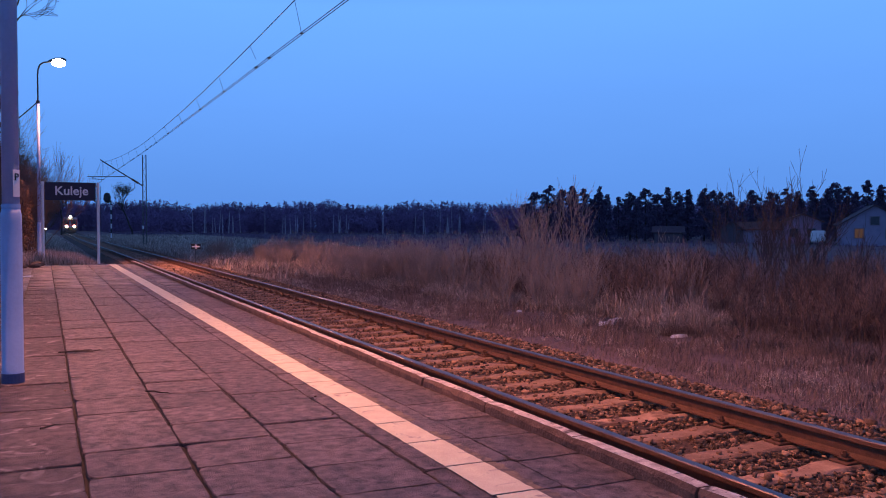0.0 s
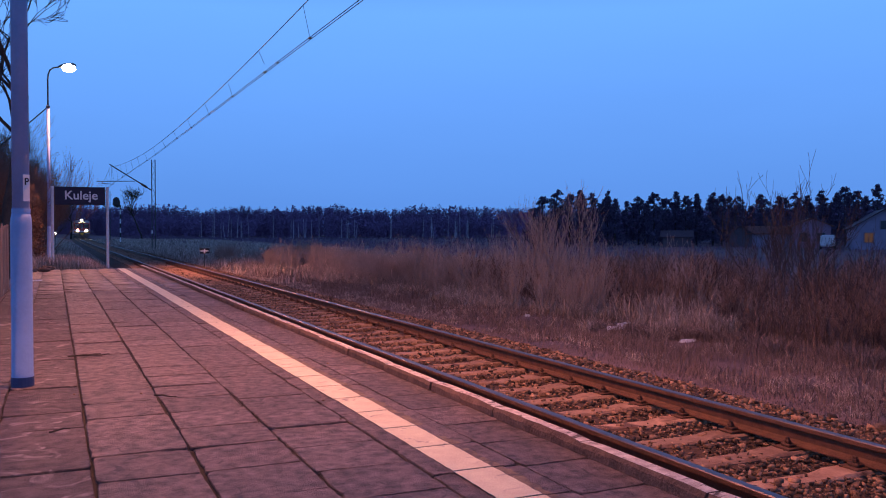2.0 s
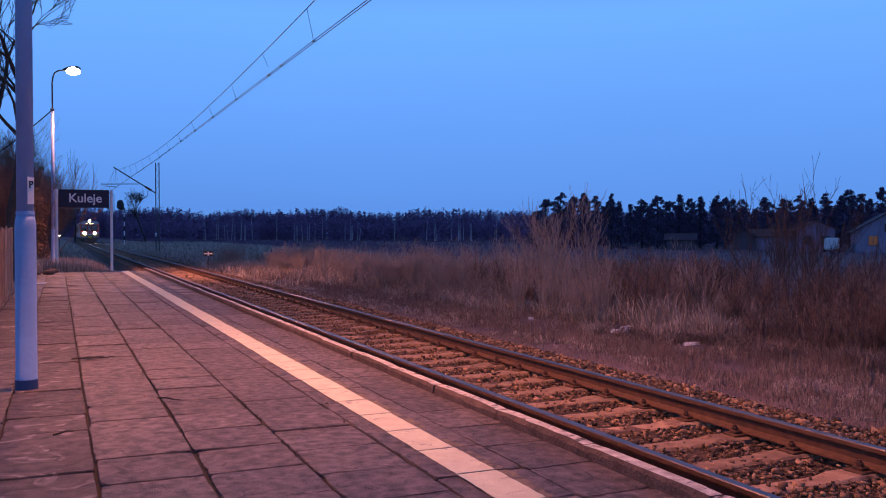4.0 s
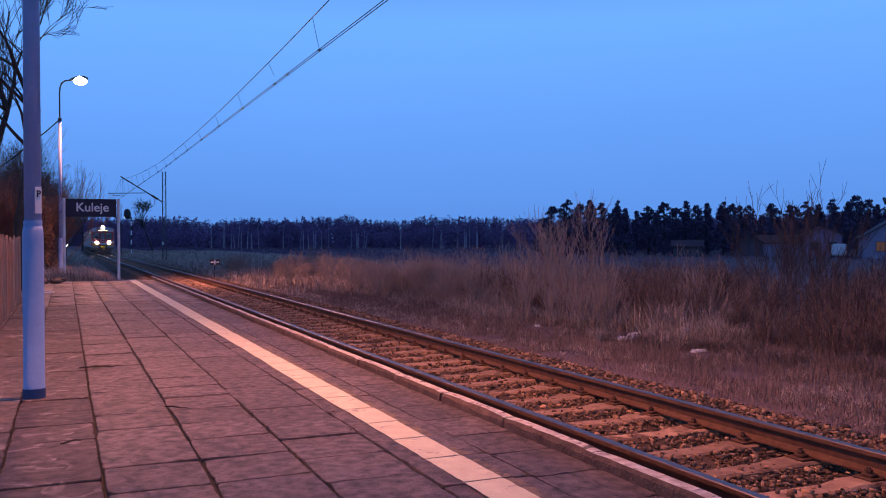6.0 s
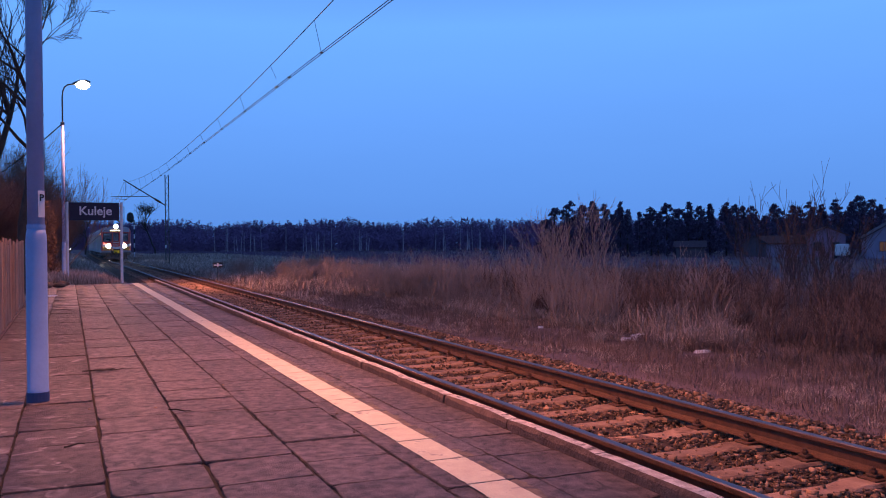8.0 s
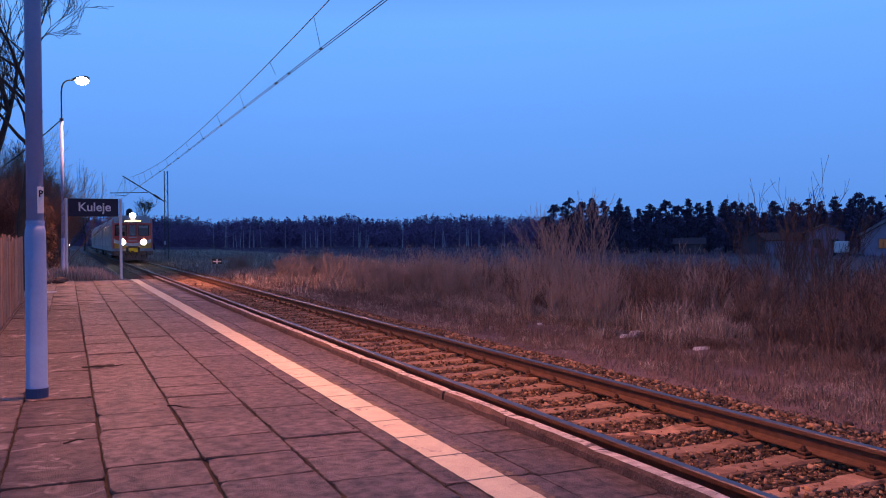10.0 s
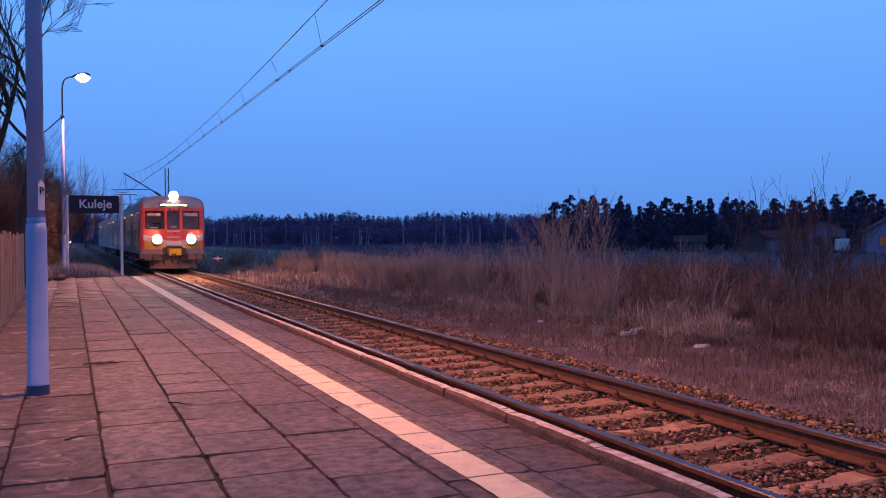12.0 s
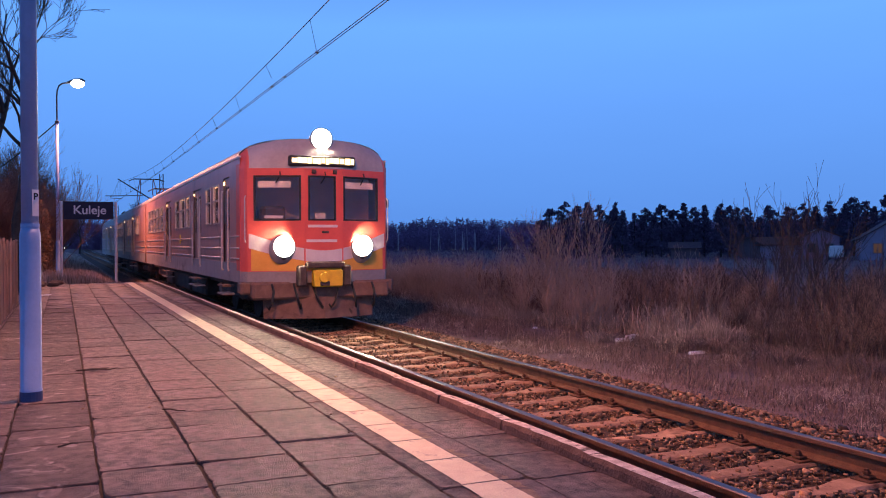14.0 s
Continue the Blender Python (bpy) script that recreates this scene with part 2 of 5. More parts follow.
def rail_mesh(x0):
    """A flat-bottom rail swept along the line."""
    half = [(0.0, 0.0), (0.028, -0.001), (0.035, -0.008), (0.036, -0.036), (0.012, -0.046), (0.009, -0.12), (0.030, -0.137), (0.065, -0.148), (0.065, -0.158)]
    prof = [(-x, z) for x, z in half[:0:-1]] + half
    ys = [-8.0, 40.0, 100.0] + [115 + 15 * i for i in range(14)]
    bm = bmesh.new()
    rows = [[bm.verts.new((x0 + bend(y) + px, y, RAIL_Z + pz)) for px, pz in prof] for y in ys]
    for a, b in zip(rows, rows[1:]):
        for i in range(len(prof)):
            j = (i + 1) % len(prof)
            bm.faces.new((a[i], a[j], b[j], b[i]))
    for f in bm.faces:
        f.material_index = 1 if f.calc_center_median().z < RAIL_Z - 0.02 else 0
    bmesh.ops.recalc_face_normals(bm, faces=bm.faces[:])
    return bm


rails = []
for x0 in (TRACK_X - 0.7525, TRACK_X + 0.7525):
    o = part("rail", rail_mesh(x0), M_RAILTOP)
    o.data.materials.append(M_RUST)
    tagged(o, "long steel rail with polished head and rusty web", "rail", "rails of the track")
    rails.append(o)


def fastening_mesh():
    bm = bmesh.new()
    box(bm, -0.17, 0.17, -0.08, 0.08, 0.0, 0.016, 0.004)
    for s in (-1, 1):
        box(bm, s * 0.095 - 0.035, s * 0.095 + 0.035, -0.045, 0.045, 0.016, 0.04, 0.006)
        tube(bm, [(s * 0.105, 0, 0.03), (s * 0.105, 0, 0.085)], 0.017, 6)
        tube(bm, [(s * 0.105, 0, 0.05), (s * 0.105, 0, 0.066)], 0.028, 6)
    me = bpy.data.meshes.new("rail_fastening")
    bm.to_mesh(me)
    bm.free()
    me.materials.append(M_RUST)
    return me


def sleeper_mesh(seed):
    rnd = random.Random(seed)
    bm = bmesh.new()
    secs = [(-1.25, 0.115, 0.0), (-0.45, 0.115, 0.0), (-0.32, 0.10, -0.015), (0.32, 0.10, -0.015), (0.45, 0.115, 0.0), (1.25, 0.115, 0.0)]
    rows = []
    for x, w, dz in secs:
        rows.append([bm.verts.new((x, s * (w + e), dz + z + rnd.uniform(-0.004, 0.004))) for s, e, z in ((-1, 0.03, -0.18), (-1, 0.005, -0.015), (-1, -0.015, 0.0), (1, -0.015, 0.0), (1, 0.005, -0.015), (1, 0.03, -0.18))])
    for a, b in zip(rows, rows[1:]):
        for i in range(5):
            bm.faces.new((a[i], b[i], b[i + 1], a[i + 1]))
    bm.faces.new(rows[0])
    bm.faces.new(rows[-1][::-1])
    bmesh.ops.recalc_face_normals(bm, faces=bm.faces[:])
    me = bpy.data.meshes.new("sleeper")
    bm.to_mesh(me)
    bm.free()
    me.materials.append(M_SLEEPER)
    return me


def build_sleepers():
    fast, ties = fastening_mesh(), [sleeper_mesh(i) for i in range(4)]
    rnd = random.Random(5)
    far_v, far_f = [], []
    for k in range(-12, 330):
        y = 4.93 + k * TIE
        x = TRACK_X + bend(y)
        if y < 62:
            o = new("sleeper", ties[k % 4])
            o.matrix_basis = pose(x, y + rnd.uniform(-0.012, 0.012), RAIL_Z - 0.176, rz=rnd.uniform(-0.5, 0.5))
            tagged(o, "brown-stained concrete sleeper half sunk in ballast", "sleeper", "sleepers under the rails")
            if y < 45:
                for i, s in enumerate((-0.7525, 0.7525)):
                    c = new("rail_fastening", fast)
                    c.parent = rails[i]
                    c.matrix_basis = pose(x + s, y, RAIL_Z - 0.176)
        else:
            n = len(far_v)
            far_v += [(x + a, y + b, RAIL_Z - 0.176) for a, b in ((-1.25, -0.11), (1.25, -0.11), (1.25, 0.11), (-1.25, 0.11))]
            far_v += [(p[0], p[1], p[2] - 0.15) for p in far_v[n:n + 4]]
            far_f += [(n, n + 1, n + 2, n + 3), (n, n + 4, n + 5, n + 1)]
    mesh_arrays("distant_sleepers", far_v, far_f, M_SLEEPER, label="far row of concrete sleepers", category="sleepers")


build_sleepers()


def stones(name, count, place, size, material, seed, label):
    """Angular crushed stones, each a warped low solid."""
    rnd = np.random.RandomState(seed)
    bm = bmesh.new()
    bmesh.ops.create_cube(bm, size=1.25)
    bmesh.ops.triangulate(bm, faces=bm.faces[:])
    bm.verts.ensure_lookup_table()
    base = np.array([v.co[:] for v in bm.verts])
    face = np.array([[v.index for v in f.verts] for f in bm.faces])
    bm.free()
    nv = len(base)
    c, s = place(rnd, count), size(rnd, count)
    tip = rnd.normal(0, 1, (count, 3))
    tip /= np.linalg.norm(tip, axis=1)[:, None]
    pts = base[None] * (1 + rnd.uniform(-0.42, 0.42, (count, nv, 3)))
    pts = pts - 1.2 * (pts * tip[:, None]).sum(-1, keepdims=True) * tip[:, None] * 0.35
    pts *= s[:, None, None] * rnd.uniform(0.45, 1.45, (count, 1, 3)) * np.array([1, 1, 0.75])
    a = rnd.uniform(0, 6.283, count)
    ca, sa = np.cos(a)[:, None], np.sin(a)[:, None]
    x, y = pts[..., 0] * ca - pts[..., 1] * sa, pts[..., 0] * sa + pts[..., 1] * ca
    pts = np.stack([x, y, pts[..., 2]], -1) + c[:, None]
    fs = face[None] + (np.arange(count) * nv)[:, None, None]
    return mesh_arrays(name, pts.reshape(-1, 3), fs.reshape(-1, 3), material, label=label, category="ballast")


def bed_place(x0, x1, y0, y1, power):
    def place(rnd, n):
        y = y0 + (y1 - y0) * rnd.uniform(0, 1, n) ** power
        x = rnd.uniform(x0, x1, n)
        z = np.where(x > 1.75, BED_Z - 0.26 * (x - 1.75), BED_Z + 0.0) + rnd.uniform(-0.02, 0.015, n)
        z = np.where((x > 1.1) & (x < 1.8), z + 0.028, z)
        off = np.abs((y - 4.93) / TIE - np.round((y - 4.93) / TIE)) * TIE
        z = np.where((off < 0.125) & (np.abs(x) < 1.05) & (rnd.uniform(0, 1, n) < 0.62), z - 0.07, z)
        return np.stack([TRACK_X + x, y, z], 1)
    return place


stones("ballast", 9000, bed_place(0.95, 2.7, 3.0, 24.0, 1.7), lambda r, n: 0.013 + 0.03 * r.uniform(0, 1, n) ** 1.8, M_STONE, 14, "crushed stones on the ballast shoulder")
stones("ballast", 40000, bed_place(-1.5, 2.5, 2.0, 26.0, 1.7), lambda r, n: 0.011 + 0.024 * r.uniform(0, 1, n) ** 1.6, M_STONE, 11, "crushed brown ballast stones between the rails")
stones("ballast", 13000, bed_place(-1.4, 2.3, 18.0, 75.0, 1.2), lambda r, n: r.uniform(0.022, 0.04, n), M_STONE, 12, "crushed brown ballast stones along the track")
stones("ballast", 260, bed_place(1.4, 2.7, 2.5, 26.0, 1.6), lambda r, n: r.uniform(0.04, 0.07, n), M_STONE, 13, "larger loose pale stones on the ballast shoulder")

# ---- platform ----
EDGES = [-0.82, -0.32, 0.16, 0.66, 1.16, 1.65, 2.14, 2.53]
PHASE = [0.05, 0.148, 0.35, 0.354, 0.13, 0.337, 0.30]
PLATFORM_END = 29.0
KERB_IN, KERB_OUT = 2.515, 2.61


def build_platform():
    base = tagged(part("platform", boxed(-0.84, KERB_OUT - 0.03, -12, PLATFORM_END, -0.75, -0.024), M_JOINT), "low platform of square concrete paving slabs", "platform", kind="structure")
    rnd = random.Random(3)
    shapes = []
    for v in range(10):
        rs = random.Random(v * 7 + 1)
        ring, seg = [], 9
        for (ax, ay), (bx, by) in (((-.5, -.5), (.5, -.5)), ((.5, -.5), (.5, .5)), ((.5, .5), (-.5, .5)), ((-.5, .5), (-.5, -.5))):
            knock = rs.uniform(0.0, 0.03)
            for i in range(seg):
                t = i / seg
                pull = rs.uniform(0.0, 0.009) + (knock if i == 0 else 0.0) + (0.02 if rs.random() < 0.08 else 0.0)
                px, py = ax + (bx - ax) * t, ay + (by - ay) * t
                ring.append((px * (1 - 2 * pull if abs(px) > 0.49 else 1), py * (1 - 2 * pull if abs(py) > 0.49 else 1)))
        tilt = (rs.uniform(-0.04, 0.04), rs.uniform(-0.04, 0.04))
        bm = bmesh.new()
        top = [bm.verts.new((p * 0.982, q * 0.982, p * tilt[0] + q * tilt[1])) for p, q in ring]
        mid = [bm.verts.new((p, q, -0.10 + rs.uniform(-0.05, 0.03))) for p, q in ring]
        low = [bm.verts.new((p, q, -1.0)) for p, q in ring]
        bm.faces.new(top)
        for i in range(len(ring)):
            j = (i + 1) % len(ring)
            bm.faces.new((mid[i], mid[j], top[j], top[i]))
            bm.faces.new((low[i], low[j], mid[j], mid[i]))
        for mt in (M_SLAB, M_SLAB_OLD):
            me = bpy.data.meshes.new("paving_slab")
            bm.to_mesh(me)
            me.materials.append(mt)
            shapes.append(me)
        bm.free()
    rest_v, rest_f = [], []
    todo = []
    for c, (x0, x1) in enumerate(zip(EDGES, EDGES[1:])):
        k = -24
        while True:
            y = PHASE[c] + 0.5 * k
            k += 1
            if y > PLATFORM_END - 0.3:
                break
            todo.append((abs(y + 0.25 - 5.5) + (3 if y < 2 else 0) + 0.6 * abs((x0 + x1) / 2 - 1.0), c, x0, x1, y))
    todo.sort()
    for i, (_, c, x0, x1, y) in enumerate(todo):
        gx, gy = rnd.uniform(0.001, 0.005), rnd.uniform(-0.001, 0.003)
        if c in (2, 3) and rnd.random() < 0.5:
            gx += 0.006
        dz, rx, ry = rnd.uniform(-0.005, 0.003), rnd.uniform(-0.35, 0.35), rnd.uniform(-0.35, 0.35)
        m = pose((x0 + x1) / 2, y + 0.25, dz, rx, ry, rnd.uniform(-0.4, 0.4)) @ Matrix.Diagonal((x1 - x0 - 2 * gx, 0.5 - 2 * gy, 0.06, 1))
        me = shapes[2 * rnd.randrange(10) + (1 if c <= 1 else 0)]
        if i < 300:
            o = new("paving_slab", me)
            o.parent = base
            o.matrix_basis = m
        else:
            n = len(rest_v)
            for a, b, z in ((-0.5, -0.5, 0), (0.5, -0.5, 0), (0.5, 0.5, 0), (-0.5, 0.5, 0), (-0.5, -0.5, -0.9), (0.5, -0.5, -0.9), (0.5, 0.5, -0.9), (-0.5, 0.5, -0.9)):
                rest_v.append(tuple(m @ Vector((a * (0.985 if z == 0 else 1), b * (0.985 if z == 0 else 1), z))))
            rest_f += [(n, n + 1, n + 2, n + 3)] + [(n + a, n + 4 + a, n + 4 + (a + 1) % 4, n + (a + 1) % 4) for a in range(4)]
    mesh_arrays("paving_slabs_beyond", rest_v, rest_f, M_SLAB_FAR, base, "rows of concrete paving slabs")
    # raised edge stones with a worn white top
    rnd = random.Random(8)
    y = -6.0
    while y < PLATFORM_END:
        ln = 0.99 if y < 20 else 1.0
        bm = bmesh.new()
        dx = rnd.uniform(-0.008, 0.008)
        n = 7
        rows = []
        for i in range(n + 1):
            yy = y + 0.006 + (ln - 0.012) * i / n
            chip = rnd.uniform(0, 0.018) if rnd.random() < 0.6 else 0.0
            k = 0.02 if i in (0, n) else 0.0
            rows.append([bm.verts.new(p) for p in ((KERB_IN + dx, yy, -0.35), (KERB_IN + dx + 0.004, yy, 0.046 - chip - k * 0.5), (KERB_IN + dx + 0.014 + chip * 0.8, yy, 0.066 - k * 0.3), (KERB_OUT + dx - 0.008, yy, 0.066 - k * 0.3), (KERB_OUT + dx, yy, 0.055 - chip * 0.6), (KERB_OUT + dx - 0.01, yy, -0.35))])
        for a, b in zip(rows, rows[1:]):
            for i in range(5):
                f = bm.faces.new((a[i], b[i], b[i + 1], a[i + 1]))
                f.material_index = 1 if i == 2 else 0
        bm.faces.new(rows[0])
        bm.faces.new(rows[-1][::-1])
        bmesh.ops.recalc_face_normals(bm, faces=bm.faces[:])
        o = part("edge_stone", bm, M_KERB, base, "chipped concrete edge stone with white painted top")
        o.data.materials.append(M_KERBTOP)
        y += ln
    # painted safety line, one worn piece for each slab
    k = -20
    while PHASE[5] + 0.5 * k < PLATFORM_END - 0.4:
        y = PHASE[5] + 0.5 * k
        k += 1
        bm = bmesh.new()
        l, r = LINE_L + rnd.uniform(-0.006, 0.006), LINE_R + rnd.uniform(-0.006, 0.006)
        n = 14
        ps = [(bm.verts.new((l + rnd.uniform(-0.0035, 0.0035), y + 0.008 + 0.484 * i / n, 0.004)), bm.verts.new((r + rnd.uniform(-0.0035, 0.0035), y + 0.008 + 0.484 * i / n, 0.004))) for i in range(n + 1)]
        for a, b in zip(ps, ps[1:]):
            bm.faces.new((a[0], a[1], b[1], b[0]))
        ex = bmesh.ops.extrude_face_region(bm, geom=bm.faces[:])
        for v in ex["geom"]:
            if isinstance(v, bmesh.types.BMVert):
                v.co.z += 0.002
        part("painted_line", bm, M_PAINT, base, "worn white safety line paint")
        bm = bmesh.new()
        ps = [(bm.verts.new((LINE_R + 0.008, y + 0.01 + 0.48 * i / n, 0.003)), bm.verts.new((LINE_R + 0.055 + rnd.uniform(-0.018, 0.018), y + 0.01 + 0.48 * i / n, 0.003))) for i in range(n + 1)]
        for a, b in zip(ps, ps[1:]):
            bm.faces.new((a[0], a[1], b[1], b[0]))
        part("older_paint", bm, M_OLDPAINT, base, "faded remains of an older ochre line")


LINE_L, LINE_R = 1.77, 1.98
build_platform()


# ---- station things ----
def build_lamp_post(x, y, label):
    post = thing("street_lamp", (x, y, 0), 0, label, "street lamp", "platform lamps")
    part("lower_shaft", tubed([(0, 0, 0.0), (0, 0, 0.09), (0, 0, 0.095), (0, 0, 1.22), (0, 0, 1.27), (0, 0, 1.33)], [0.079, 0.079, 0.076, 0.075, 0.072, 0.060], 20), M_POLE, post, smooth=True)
    part("base_band", tubed([(0, 0, 0.0), (0, 0, 0.075)], 0.081, 20), M_POLEBASE, post, "dark blue painted foot")
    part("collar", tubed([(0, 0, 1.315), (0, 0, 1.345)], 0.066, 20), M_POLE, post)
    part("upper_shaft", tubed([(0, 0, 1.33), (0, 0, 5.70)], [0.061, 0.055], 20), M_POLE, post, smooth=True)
    part("arm", tubed([(0, 0, 5.65), (0, 0, 6.75), (0.02, 0, 6.95), (0.08, 0, 7.12), (0.2, 0, 7.22), (0.45, 0, 7.26)], 0.028, 10), M_STEEL, post, smooth=True)
    bm = bmesh.new()
    tube(bm, [(0.36, 0, 7.26), (0.45, 0, 7.29), (0.62, 0, 7.325), (0.85, 0, 7.35), (0.98, 0, 7.34)], [0.03, 0.06, 0.10, 0.10, 0.05], 10)
    for v in bm.verts:
        v.co.z = max(v.co.z, 7.262)
    head = part("lamp_head", bm, M_STEEL, post, "grey lamp housing", smooth=True)
    # Bowl drawn larger and taller, so its shape takes in the lamp's glare.
    bm = bmesh.new()
    bmesh.ops.create_uvsphere(bm, u_segments=28, v_segments=16, radius=1.0)
    for v in bm.verts:
        v.co = Vector((0.72 + 0.25 * v.co.x, 0.15 * v.co.y, 7.25 + 0.17 * v.co.z))
    part("diffuser", bm, M_LAMP, head, "glowing warm lamp bowl", smooth=True)
    return post


near_post = build_lamp_post(-0.23, 7.3, "pale grey tapered steel lamp post with dark foot")
build_lamp_post(-0.18, 35.5, "slim steel lamp post with lit lamp")


def letters(text, size, material, parent, m, name="lettering"):
    cu = bpy.data.curves.new(name, "FONT")
    cu.body, cu.size, cu.align_x, cu.align_y, cu.extrude, cu.offset = text, size, "CENTER", "CENTER", 0.002, 0.005 * size / 0.3
    tmp = bpy.data.objects.new(name, cu)
    scene.collection.objects.link(tmp)
    bpy.context.view_layer.update()
    me = bpy.data.meshes.new_from_object(tmp.evaluated_get(bpy.context.evaluated_depsgraph_get()))
    bpy.data.objects.remove(tmp)
    me.name = name
    me.materials.clear()
    me.materials.append(material)
    o = new(name, me)
    o.parent = parent
    o.matrix_basis = m
    return o


sticker = part("notice_plate", boxed(-0.028, 0.028, -0.005, 0.0, -0.10, 0.10), M_WHITE, near_post, "small white plate")
sticker.matrix_basis = pose(0.038, -0.046, 1.50, 0, 0, 40)
letters("P", 0.075, M_BLACK, sticker, pose(0, -0.007, 0.045, 90, 0, 0), "letter_mark")


def build_sign():
    s = thing("station_sign", (0.78, 31.0, 0), 0, "navy station name board on two white posts", "sign")
    for x in (-0.835, 0.835):
        part("post", tubed([(x, 0, -0.1), (x, 0, 2.62)], 0.045, 10), M_WHITE, s)
    b = part("board", boxed(-0.765, 0.765, -0.03, 0.03, 2.02, 2.61, 0.01), M_NAVY, s, "navy enamel name board")
    letters("Kuleje", 0.40, M_WHITE, b, pose(0.03, -0.034, 2.32, 90, 0, 0))
    for z in (2.1, 2.5):
        part("bracket", boxed(-0.83, 0.83, 0.03, 0.05, z - 0.02, z + 0.02), M_STEEL, s)


build_sign()


def build_mast(x, y, label, arm=True):
    m = thing("overhead_line_mast", (x, y, -0.75), 0, label, "catenary mast", "overhead line masts")
    for s in (-0.14, 0.14):
        part("upright", boxed(s - 0.035, s + 0.035, -0.06, 0.06, 0, 7.95), M_STEEL, m)
    for i in range(16):
        z = 0.3 + 0.48 * i
        d = 1 if i % 2 else -1
        part("lacing_bar", tubed([(-0.13 * d, 0.03, z), (0.13 * d, 0.03, z + 0.48)], 0.014, 5), M_STEEL, m)
    part("reflector", boxed(-0.2, -0.08, -0.075, -0.06, 1.65, 1.95), M_WHITE, m, "small white reflector plate")
    part("footing", boxed(-0.4, 0.4, -0.4, 0.4, -0.1, 0.25, 0.03), M_KERB, m, "concrete footing")
    if arm:
        part("strut", tubed([(-0.1, 0, 5.32), (-3.5, 0, 7.46)], 0.05, 8), M_STEEL, m)
        part("registration_tube", tubed([(-1.5, 0, 6.10), (-4.5, 0, 6.02)], 0.032, 8), M_STEEL, m)
        part("steady_arm", tubed([(-4.1, 0, 6.0), (-4.1, 0, 5.86), (-3.2, 0, 5.80)], 0.022, 6), M_STEEL, m)
        part("insulator", tubed([(-0.5, 0, 5.57), (-1.0, 0, 5.89)], 0.09, 8), M_RUST, m)
        part("dropper_rod", tubed([(-3.35, 0, 7.36), (-3.32, 0, 6.05)], 0.012, 5), M_STEEL, m)
    return m


build_mast(7.75, 78.0, "dark steel lattice mast with a sloping bracket")
build_mast(7.7, 143.0, "distant steel lattice mast", True)


def wire_x(y):
    """Stagger of the contact wires."""
    return 4.74 - 0.30 * min(1.0, max(0.0, (y - 48) / 30)) + 0.3 * min(1.0, max(0.0, (y - 78) / 60)) + bend(y)


def carrier_z(y):
    u = y % 78.0 - 39.0
    return 5.34 + 7.6e-4 * u * u


def build_wires():
    line = thing("overhead_line", (0, 0, 0), 0, "twin contact wires hung from a sagging carrier cable", "overhead wires")
    for name, dx in (("carrier_cable", 0.0), ("contact_wire", -0.03), ("contact_wire", 0.03)):
        pts = []
        for i in range(183):
            y = -39.0 + i
            pts.append((wire_x(y) + dx - (0.14 if dx == 0 else 0), y, carrier_z(y) if dx == 0 else WIRE_Z))
        part(name, tubed(pts, 0.010 if dx == 0 else 0.008, 5), M_WIRE, line)
    for k in range(-3, 28):
        y = 17.2 + 4.18 * k
        z, x = carrier_z(y), wire_x(y)
        low = WIRE_Z if k != 1 else WIRE_Z + 0.22
        part("dropper", tubed([(x - 0.14, y, z), (x, y, low)], 0.005, 4), M_WIRE, line)
        part("clamp", boxed(x - 0.035, x + 0.035, y - 0.015, y + 0.015, WIRE_Z - 0.012, WIRE_Z + 0.02), M_WIRE, line)
    for y in (20.0, 21.3):
        part("clamp", boxed(wire_x(y) - 0.04, wire_x(y) + 0.04, y - 0.02, y + 0.02, WIRE_Z - 0.012, WIRE_Z + 0.022), M_WIRE, line)


WIRE_Z = 5.05
build_wires()


# ---- train ----
M_RED = mat("red_train_paint", (0.80, 0.125, 0.085), (0.70, 0.10, 0.07), 2.5, 0.38, 0, 0.05, 40, stain=(0.56, 0.10, 0.07), stain_scale=1.3, stain_at=0.62)
M_GREY = mat("grey_train_paint", (0.38, 0.34, 0.33), (0.28, 0.25, 0.25), 2.0, 0.45, 0, 0.06, 40, stain=(0.16, 0.13, 0.12), stain_scale=1.6)
M_ROOF = mat("roof_grey_paint", (0.46, 0.42, 0.42), (0.34, 0.31, 0.31), 1.5, 0.5, 0, 0.08, 30)
M_CREAM = mat("cream_train_paint", (0.78, 0.70, 0.66), (0.66, 0.58, 0.54), 4, 0.45)
M_SIDE = mat("mauve_grey_side_paint", (0.60, 0.315, 0.26), (0.48, 0.25, 0.21), 1.6, 0.30, 0, 0.06, 30, stain=(0.38, 0.19, 0.155), stain_scale=1.1, stain_at=0.58)
M_ORANGE = mat("orange_train_paint", (0.90, 0.46, 0.07), (0.80, 0.38, 0.05), 4, 0.45)
M_YELLOW = mat("yellow_coupler_paint", (0.88, 0.60, 0.03), (0.72, 0.45, 0.03), 9, 0.55, 0, 0.2, 60)
M_DIRT = mat("dirty_underframe", (0.16, 0.092, 0.07), (0.26, 0.16, 0.12), 6, 0.85, 0.0, 0.4, 50, stain=(0.07, 0.045, 0.035), stain_scale=3.0)
M_DARK = mat("black_underframe", (0.055, 0.041, 0.037), (0.12, 0.088, 0.075), 6, 0.85)
M_RUBBER = mat("black_rubber", (0.015, 0.015, 0.015), (0.03, 0.03, 0.03), 10, 0.6)
M_LINING = mat("saloon_lining", (0.30, 0.24, 0.18), (0.22, 0.17, 0.13), 1.2, 0.7)
M_CAB = mat("cab_lining", (0.55, 0.44, 0.42), (0.42, 0.33, 0.32), 2, 0.7)
